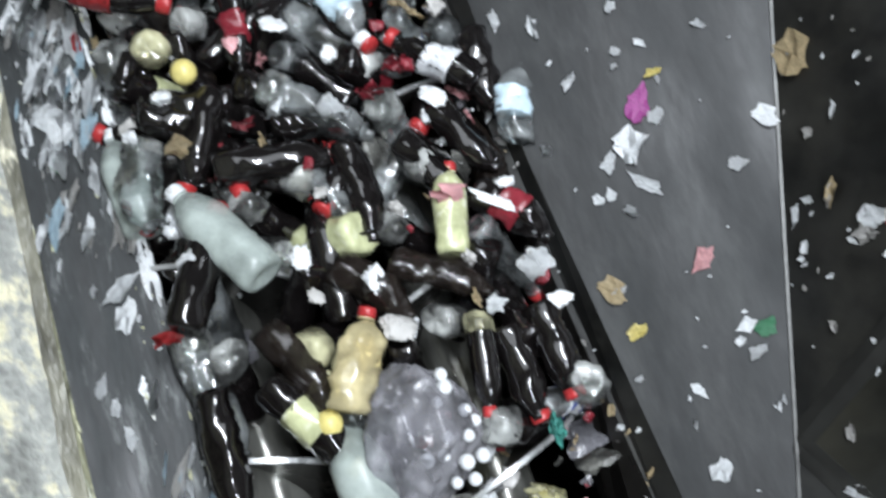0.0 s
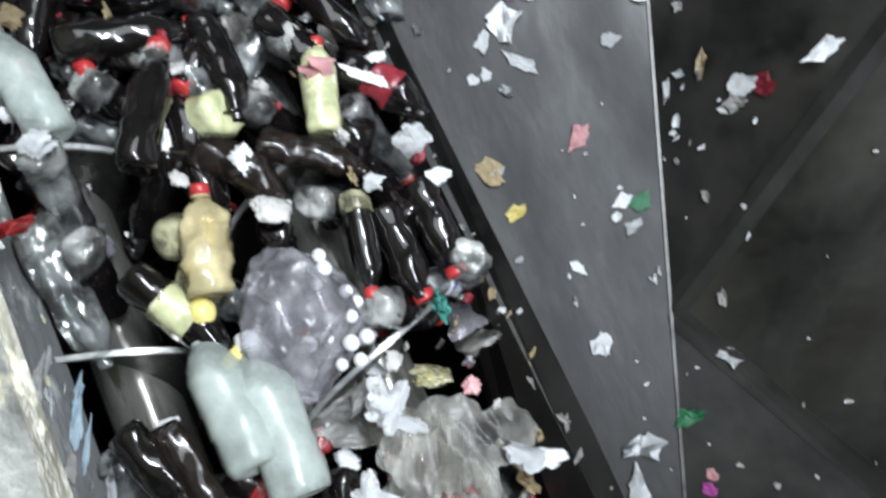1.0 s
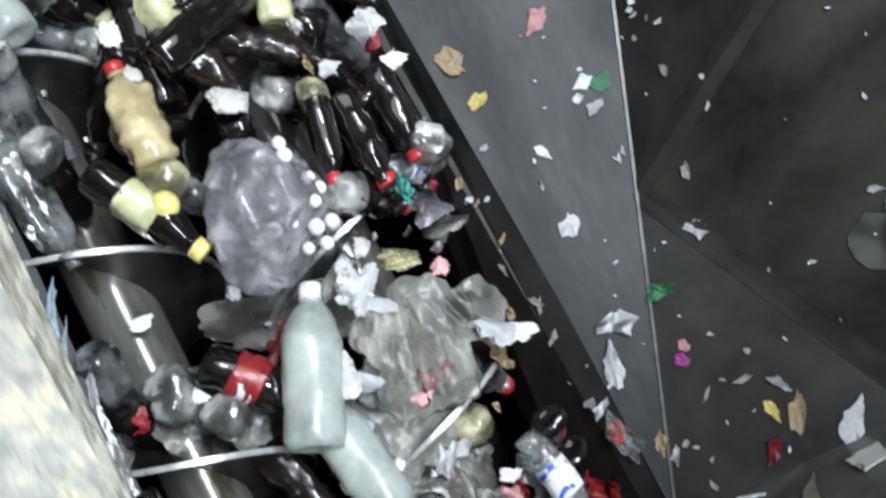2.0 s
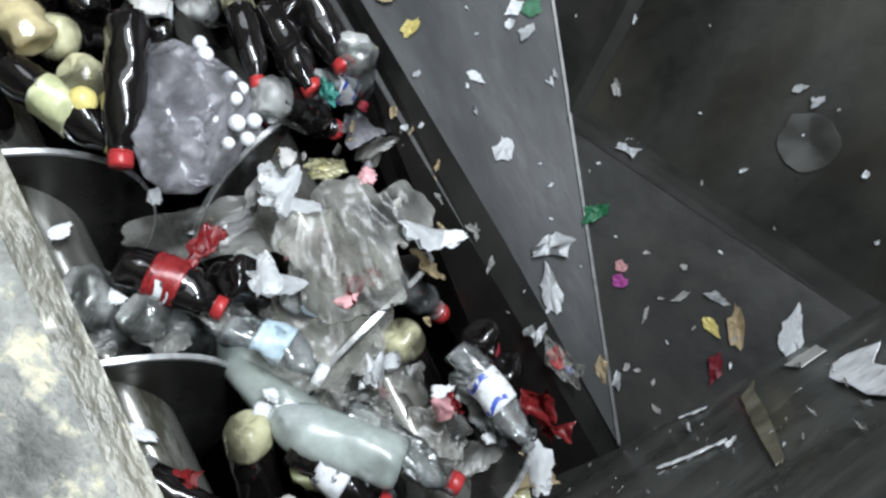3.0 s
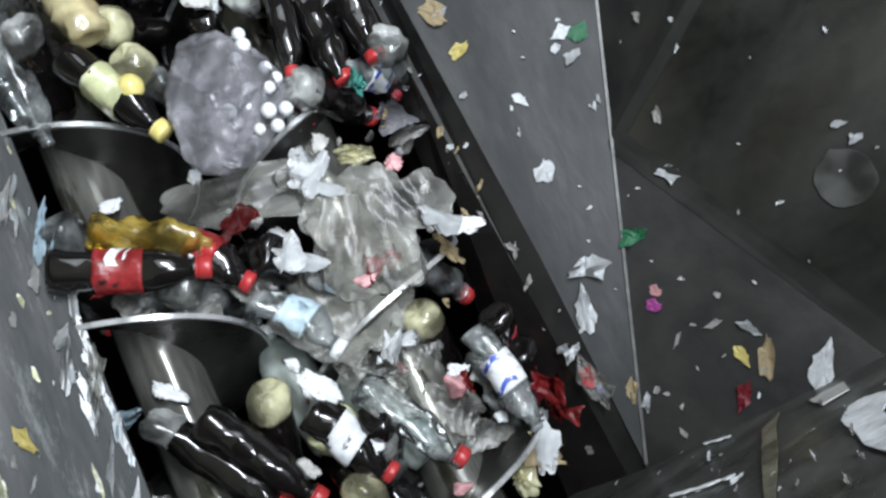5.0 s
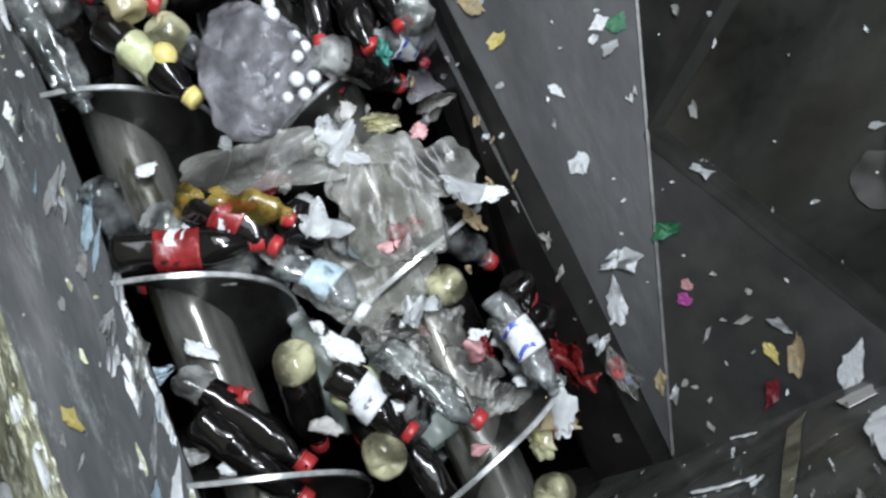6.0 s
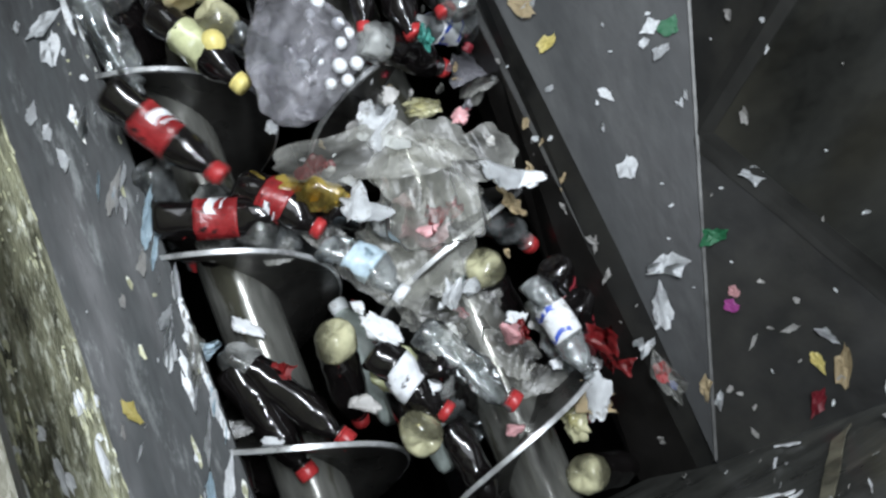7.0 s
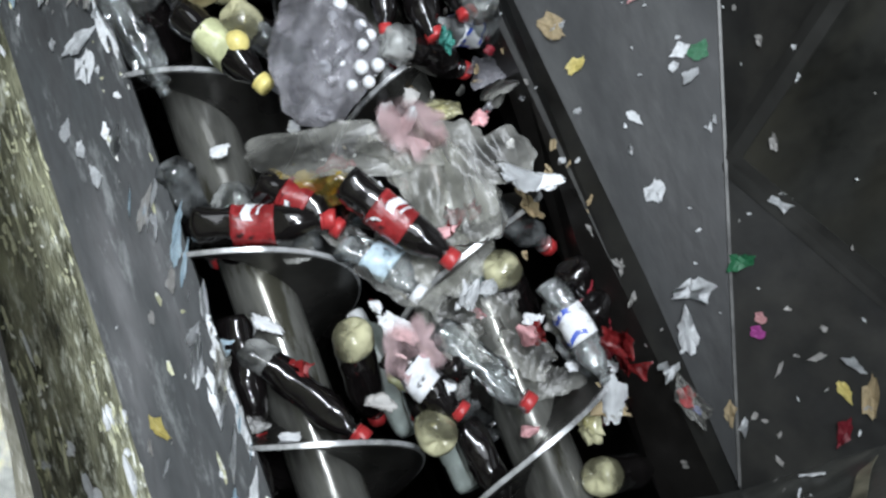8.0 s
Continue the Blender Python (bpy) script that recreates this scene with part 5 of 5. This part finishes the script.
for i in range(46):
    stick(i, bits.choice((WHITE, GREY_PAPER, GREY_PAPER, TAN)), on_drop(bits.uniform(-0.5, 0.9), bits.uniform(0.15, 1.1)), bits.choice((0.01, 0.018, 0.028, 0.035)), bits.uniform(0.35, 0.7), bits.uniform(0, 360), "wet grey paper scrap stuck to the black trough wall")
for i in range(44):
    stick(i, bits.choice((WHITE, WHITE, GREY_PAPER)), on_left(bits.uniform(-0.47, -0.33), bits.uniform(-0.6, 1.3)), bits.choice((0.006, 0.01, 0.018, 0.03, 0.05)), bits.uniform(0.25, 0.5), bits.uniform(-15, 15), "pale scrap smeared on the streaked steel plate")
for i in range(170):
    stick(i, bits.choice((WHITE, WHITE, WHITE, WHITE, GREY_PAPER, SKY)), on_left(bits.uniform(-0.47, -0.335), bits.uniform(0.55, 1.5)), bits.choice((0.02, 0.03, 0.05, 0.08, 0.13)), bits.uniform(0.12, 0.35), bits.uniform(-14, 14), "long pale smear of wet paper on the plate")

# pale slivers that lay scratches and glints onto the end wall
for i in range(80):
    x, z = bits.uniform(0.15, 0.7), bits.uniform(0.05, 0.75)
    if z > C.z + (x - C.x) * 0.77 + 0.02:
        stick(i, bits.choice((WHITE, GREY_PAPER, GREY_PAPER)), (end_wall(x, z), (-0.0885, 1.0, 0.1266)), bits.choice((0.008, 0.014, 0.02, 0.03, 0.05)), bits.uniform(0.05, 0.22), bits.uniform(35, 65), "thin pale streak of paper on the end wall")


for i in range(44):
    stick(i, bits.choice((WHITE, WHITE, SKY, GREY_PAPER)), on_left(-0.325 - 0.06 * bits.uniform(0, 1) ** 2, bits.uniform(-0.5, 0.25)), bits.choice((0.02, 0.035, 0.06, 0.1)), bits.uniform(0.1, 0.22), bits.uniform(-12, 12), "wet white film smear at the foot of the plate")


# crusted streaks on the wall under the ledge, too many to count
bm = bmesh.new()
for i in range(4200):
    y, u = bits.uniform(-0.75, 1.4), bits.uniform(0.0, 0.75)
    a, b = Vector(left_plate(PX, y)), Vector((-0.92, y, 0.85))
    if i % 60 == 0:
        a, b, u = Vector(left_plate(-0.325, y)), Vector(left_plate(PX, y)), bits.uniform(0, 1) ** 2
    p, along, up_ = a.lerp(b, u), Vector((bits.uniform(-0.12, 0.12), 1, SLOPE)).normalized(), (b - a).normalized()
    if noise.noise((y * 5, u * 6, 2)) < -0.12:
        continue
    nrm = up_.cross(along)
    nrm = nrm if nrm.x > 0 else -nrm
    ln, wd = bits.choice((0.004, 0.006, 0.01, 0.016, 0.03)), bits.uniform(0.0012, 0.004)
    side = nrm.cross(along)
    ring = []
    for k in range(7):
        c = 2 * math.pi * k / 7
        ring.append(bm.verts.new(p + along * ln * math.cos(c) * bits.uniform(0.6, 1.1) + side * wd * math.sin(c) * bits.uniform(0.6, 1.3) + nrm * 0.001))
    top = bm.verts.new(p + nrm * 0.004)
    for k in range(7):
        bm.faces.new((ring[k], ring[(k + 1) % 7], top))
FLAKE = material("dried_crust_flakes", (0.5, 0.5, 0.33), 0.4, 0, 0.6, 40, 0.3, 90, spots=((0.85, 0.86, 0.8), 0.54, 18, 0.04))
# larger white splashes on the same wall and along the foot of the plate
bm2 = bmesh.new()
for i in range(620):
    if i % 3:
        y, u = bits.uniform(-0.75, 0.9), bits.uniform(0.0, 0.5)
        a, b = Vector(left_plate(PX, y)), Vector((-0.92, y, 0.85))
    else:
        y, u = bits.uniform(-0.6, 1.3), bits.uniform(0, 0.8) ** 4
        a, b = Vector(left_plate(-0.325, y)), Vector(left_plate(PX, y))
    if noise.noise((y * 4, u * 9, 8)) < 0.0:
        continue
    p, along, up_ = a.lerp(b, u), Vector((bits.uniform(-0.1, 0.1), 1, SLOPE)).normalized(), (b - a).normalized()
    nrm = up_.cross(along)
    nrm = nrm if nrm.x > 0 else -nrm
    side = nrm.cross(along)
    ln, wd = bits.choice((0.008, 0.014, 0.022, 0.04)), bits.uniform(0.0025, 0.0075)
    ring = []
    for k in range(11):
        c = 2 * math.pi * k / 11
        ring.append(bm2.verts.new(p + along * ln * math.cos(c) * bits.uniform(0.5, 1.2) + side * wd * math.sin(c) * bits.uniform(0.5, 1.4) + nrm * 0.0015))
    top = bm2.verts.new(p + nrm * 0.004)
    for k in range(11):
        bm2.faces.new((ring[k], ring[(k + 1) % 11], top))
tagged(part("white_splashes", bm2, WHITE, None, smooth=False), "white dried splashes of paper pulp on the steel", "crust", kind="stuff")
tagged(part("crust_flakes", bm, FLAKE, None, smooth=False), "pale olive and white crusts dried in streaks on the wall", "crust", kind="stuff")

STAIN = see_through("dried_film", (0.9, 0.9, 0.88), 0.1, (0.3, 0.3, 0.28), 0.4)
# ---- scraps that can be told apart ----
stick(2, YELLOW, on_plate(0.387, 0.169), 0.046, 0.5, 90, "small yellow torn wrapper stuck to the plate", "wrapper_scrap")
stick(0, WHITE, on_plate(0.538, 0.110), 0.037, 1.0, 90, "pale square wrapper piece beside a green one", "wrapper_scrap")
stick(3, GREEN, on_plate(0.565, 0.097), 0.042, 1.0, 120, "torn green wrapper stuck to the plate", "wrapper_scrap")
stick(1, WHITE, on_plate(0.540, 0.066), 0.039, 0.8, 90, "white star-shaped torn paper on the plate", "paper_scrap")
stick(2, WHITE, on_plate(0.428, -0.075), 0.046, 0.75, 140, "white torn paper stuck to the plate", "paper_scrap")
stick(3, WHITE, on_plate(0.440, 0.047), 0.039, 0.5, 10, "oval white paper stuck to the plate", "paper_scrap")
stick(4, WHITE, on_plate(0.422, -0.245), 0.088, 0.55, 50, "crumpled clear wrapper stuck to the plate", "wrapper_scrap")
stick(0, PINK, on_plate(0.515, 0.230), 0.056, 0.8, 110, "crumpled pink and red wrapper on the plate", "wrapper_scrap")
stick(1, YELLOW, on_plate(0.551, 0.543), 0.037, 0.6, 70, "yellow end of a magenta wrapper", "wrapper_scrap")
stick(3, MAGENTA, on_plate(0.514, 0.506), 0.083, 0.6, 130, "crumpled magenta wrapper stuck to the plate", "wrapper_scrap")
stick(2, WHITE, on_plate(0.531, 0.477), 0.037, 0.7, 130, "torn white paper by the magenta wrapper", "paper_scrap")
stick(4, WHITE, on_plate(0.477, 0.444), 0.083, 0.8, 130, "torn white paper below the magenta wrapper", "paper_scrap")
stick(0, WHITE, on_plate(0.477, 0.383), 0.074, 0.45, 15, "long torn white paper below the magenta wrapper", "paper_scrap")
stick(1, WHITE, on_plate(0.441, 0.436), 0.046, 0.8, 130, "torn white paper below the magenta wrapper", "paper_scrap")
stick(2, WHITE, on_plate(0.680, 0.399), 0.056, 0.6, 20, "torn white paper near the fold of the plate", "paper_scrap")
stick(3, WHITE, on_plate(0.616, 0.348), 0.039, 0.8, 70, "torn white paper stuck to the plate", "paper_scrap")
stick(4, WHITE, on_plate(0.405, 0.702), 0.056, 0.45, 150, "white torn paper stuck to the plate", "paper_scrap")
stick(1, WHITE, on_plate(0.427, 0.591), 0.042, 0.6, 110, "white torn paper stuck to the plate", "paper_scrap")
stick(0, WHITE, on_plate(0.351, 0.748), 0.046, 0.6, 150, "white torn paper stuck to the plate", "paper_scrap")
stick(2, TAN, on_plate(0.375, 0.244), 0.065, 0.6, 10, "greenish torn wrapper by the flange", "wrapper_scrap")
stick(3, WHITE, on_plate(0.380, 0.234), 0.046, 0.5, 100, "white torn paper by the flange", "paper_scrap")
stick(2, WHITE, on_plate(0.404, 0.389), 0.024, 0.8, 70, "small white paper on the plate", "paper_scrap")
stick(2, WHITE, on_plate(0.444, 0.349), 0.033, 0.5, 20, "small white paper on the plate", "paper_scrap")
stick(1, WHITE, on_plate(0.641, 0.583), 0.031, 0.7, 30, "white torn paper stuck to the plate", "paper_scrap")
stick(3, WHITE, on_plate(0.397, -0.303), 0.097, 0.42, 145, "long white paper strip hanging on the plate", "paper_scrap")
stick(0, FILM_PALE, on_plate(0.361, -0.403), 0.111, 0.6, -10, "clear wrapper hanging below the white strip", "wrapper_scrap")
stick(2, RED, on_plate(0.359, -0.398), 0.046, 0.6, -10, "red piece of a clear wrapper on the plate", "wrapper_scrap")
stick(5, BLUE, on_plate(0.366, -0.421), 0.028, 0.6, -10, "blue piece of a clear wrapper on the plate", "wrapper_scrap")
stick(1, WHITE, on_plate(0.352, -0.354), 0.046, 0.6, 100, "white torn paper at the end of the strip", "paper_scrap")
stick(4, WHITE, on_low(0.799, 0.213), 0.051, 0.7, 40, "torn white paper on the fold of the wall", "paper_scrap")
stick(3, YELLOW, on_low(0.184, 0.429), 0.046, 0.5, 10, "yellow wrapper scrap on the dark wall", "wrapper_scrap")
stick(1, WHITE, on_low(0.248, 0.467), 0.046, 0.5, 30, "torn white paper over a yellow wrapper", "paper_scrap")
stick(2, TAN, on_low(0.146, 0.523), 0.083, 0.3, 150, "long tan paper strip on the dark wall", "paper_scrap")
stick(0, WINE, on_low(0.068, 0.420), 0.056, 0.6, 140, "dark red wrapper scrap on the dark wall", "wrapper_scrap")
stick(3, WHITE, on_low(0.049, 0.725), 0.097, 0.45, 140, "long torn white paper on the dark wall", "paper_scrap")
stick(1, GREEN, on_low(0.672, 0.046), 0.056, 0.8, 90, "dull green wrapper scrap on the dark wall", "wrapper_scrap")
stick(2, PINK, on_low(0.489, 0.116), 0.024, 0.8, 70, "small pink scrap on the dark wall", "paper_scrap")
stick(2, MAGENTA, on_low(0.451, 0.102), 0.031, 0.7, 70, "small magenta scrap on the dark wall", "paper_scrap")
stick(1, WHITE, on_low(0.187, 0.033), 0.037, 0.6, 150, "pale torn scrap on the dark wall", "paper_scrap")
stick(4, TAN, on_low(0.234, -0.023), 0.056, 0.45, 150, "torn tan and green scrap near the corner", "paper_scrap")
stick(0, GREY_PAPER, on_low(0.310, 0.329), 0.033, 0.5, 90, "small torn paper on the dark wall", "paper_scrap")
stick(0, GREY_PAPER, on_low(0.317, 0.181), 0.033, 0.3, 130, "small torn paper strip on the dark wall", "paper_scrap")
stick(2, GREY_PAPER, on_high(0.090, 0.266), 0.037, 0.4, 150, "torn grey paper on the upper wall", "paper_scrap")
stick(1, WHITE, on_high(0.589, 0.741), 0.026, 0.8, 90, "small white paper on the upper wall", "paper_scrap")
stick(3, WHITE, on_high(0.530, 0.754), 0.028, 0.5, 70, "small white paper on the upper wall", "paper_scrap")
stain(on_high(0.625, 0.549), 0.042)
stick(0, WHITE, on_left(-0.377, 0.504), 0.086, 0.5, 150, "white crumpled paper smeared on the streaked plate", "paper_scrap")
stick(2, WHITE, on_left(-0.381, 0.456), 0.076, 0.4, 0, "white crumpled paper smeared on the streaked plate", "paper_scrap")
stick(3, WHITE, on_left(-0.372, 0.315), 0.067, 0.3, 0, "thin white paper strip on the streaked plate", "paper_scrap")
stick(4, YELLOW, on_left(-0.439, -0.156), 0.06, 0.4, 35, "yellow wrapper scrap stuck to the streaked plate", "wrapper_scrap")
stick(4, GREEN, on_left(-0.423, 0.728), 0.043, 0.7, 30, "bright green scrap stuck to the streaked plate", "wrapper_scrap")
stick(1, WHITE, on_left(-0.394, 0.832), 0.190, 0.5, 0, "white splash of paper on the streaked plate", "paper_scrap")
stick(0, SKY, on_left(-0.374, 0.780), 0.086, 0.3, 0, "pale blue film scrap on the streaked plate", "paper_scrap")
stick(2, WHITE, on_left(-0.410, 0.994), 0.124, 0.3, 0, "white smear of paper on the streaked plate", "paper_scrap")
stick(3, WHITE, on_left(-0.360, -0.074), 0.105, 0.22, 0, "white wet film scrap at the plate's edge", "paper_scrap")
stick(4, FILM_PALE, on_left(-0.333, -0.111), 0.124, 0.25, 0, "pale blue wet film scrap at the plate's edge", "paper_scrap")
stick(5, RED, on_left(-0.351, 0.958), 0.067, 0.35, 10, "red torn wrapper stuck to the plate", "wrapper_scrap")
stick(6, WHITE, on_left(-0.423, 0.926), 0.114, 0.4, 0, "white torn paper smeared on the streaked plate", "paper_scrap")
stick(0, TAN, on_left(-0.321, 0.949), 0.057, 0.4, 10, "orange tan scrap stuck to the plate", "paper_scrap")
stick(2, TAN, on_back(0.263, 0.179), 0.095, 0.7, 30, "crumpled tan leaf-like scrap on the folded wall", "wrapper_scrap")
stick(3, WHITE, on_back(0.083, 0.749), 0.055, 0.8, 70, "torn white paper on the folded wall", "paper_scrap")
stick(1, GREY_PAPER, on_back(0.077, 0.697), 0.045, 0.8, 70, "torn grey paper on the folded wall", "paper_scrap")
stick(0, WHITE, on_back(0.149, 0.116), 0.045, 0.4, 150, "narrow white paper on the folded wall", "paper_scrap")
stick(5, WHITE, on_back(0.120, 0.175), 0.036, 0.6, 130, "torn white paper on the folded wall", "paper_scrap")
stick(4, TAN, on_back(0.130, 0.445), 0.060, 0.4, 150, "torn tan paper on the folded wall", "paper_scrap")
stick(6, WHITE, on_back(0.186, 0.491), 0.036, 0.4, 150, "narrow white paper on the folded wall", "paper_scrap")
stick(3, WHITE, on_back(0.081, 0.771), 0.055, 0.8, 100, "torn white paper beside a dark red one", "paper_scrap")
stick(2, WINE, on_back(0.063, 0.939), 0.045, 0.8, 70, "dark red wrapper scrap on the folded wall", "wrapper_scrap")
stick(5, GREY_PAPER, on_back(0.078, 0.667), 0.038, 0.8, 70, "torn grey paper on the folded wall", "paper_scrap")
stick(1, GREY_PAPER, on_back(0.132, 0.430), 0.050, 0.4, 150, "torn grey paper strip on the folded wall", "paper_scrap")
stick(0, WHITE, on_high(-0.096, 1.570), 0.065, 0.6, 90, "torn white paper on the upper wall", "paper_scrap")
NE = (-0.0885, 1.0, 0.1266)


def on_end(x, z):
    return (end_wall(x, z), NE)


def smear(name, label, mat, corners, lift):
    """A flat patch on the end wall: the x and z of its corners, with an uneven outline."""
    pts = []
    for (xa, za), (xb, zb) in zip(corners, corners[1:] + corners[:1]):
        for k in range(5):
            u = k / 5
            w = 0.006 * noise.noise((xa * 40 + k, za * 40, 2)) if k else 0
            pts.append(end_wall(xa + (xb - xa) * u + w, za + (zb - za) * u - w, lift))
    tagged(part(name, slab(pts, (0, 0.0015, 0)), mat, None, smooth=False), label, "scrap")


STRIP_TAN = material("brown_dried_runoff", (0.14, 0.132, 0.095), 0.4, 0, 0.8, 14, 0.4, 50)
smear("film_scrap", "white wet film stuck to the end wall", WHITE, [(0.485, 0.499), (0.52, 0.47), (0.545, 0.474), (0.56, 0.52), (0.50, 0.56), (0.47, 0.63), (0.40, 0.69), (0.42, 0.62), (0.455, 0.56)], 0.004)
smear("tan_strip", "brown dried runoff on the end wall", STRIP_TAN, [(0.531, 0.292), (0.505, 0.32), (0.41, 0.46), (0.30, 0.61), (0.29, 0.605), (0.39, 0.45), (0.48, 0.32)], 0.003)
smear("paper_scrap", "long white paper streak on the end wall", WHITE, [(0.305, 0.335), (0.335, 0.39), (0.362, 0.428), (0.355, 0.432), (0.328, 0.397), (0.303, 0.345)], 0.003)
smear("paper_scrap", "short white paper streak on the end wall", WHITE, [(0.450, 0.190), (0.469, 0.246), (0.462, 0.246), (0.446, 0.2)], 0.003)
# sheen on the steel, laid on as a pale grey patch
smear("film_scrap", "pale grey wet film under the fold of the wall", GREY_PAPER, [(0.56, 0.33), (0.61, 0.35), (0.58, 0.40), (0.54, 0.39)], 0.003)
for i, (x, z) in enumerate(((0.465, 0.461), (0.33, 0.576), (0.302, 0.387), (0.318, 0.40), (0.29, 0.37), (0.36, 0.52), (0.41, 0.31))):
    stick(i, WHITE, on_end(x, z), 0.014, 0.5, 40 * i, "small torn white paper on the end wall")


# the smallest paper specks on the plates, too many to count
for nm in specks:
    bm = bmesh.new()
    for me, m in specks[nm]:
        at = len(bm.verts)
        bm.from_mesh(me)
        bm.verts.ensure_lookup_table()
        for v in bm.verts[at:]:
            v.co = m @ v.co
    ob = part("paper_specks", bm, bpy.data.materials[nm], None, smooth=False)
    tagged(ob, "tiny torn paper specks stuck all over the steel plates", "paper specks", kind="stuff")


def motions():
    walk(screw_l, [(t, screw_pose(AXL, -1, a)) for t, a in TURN_L])
    walk(screw_r, [(t, screw_pose(AXR, 1, a)) for t, a in TURN_R])
    for ob, m in carried_along:
        walk(ob, [(t, Matrix.Translation((0, s, s * SLOPE)) @ m) for t, s in DRIFT])
    for ob, rows in tumbling:
        walk(ob, [(t, m) for t, m in rows])


motions()
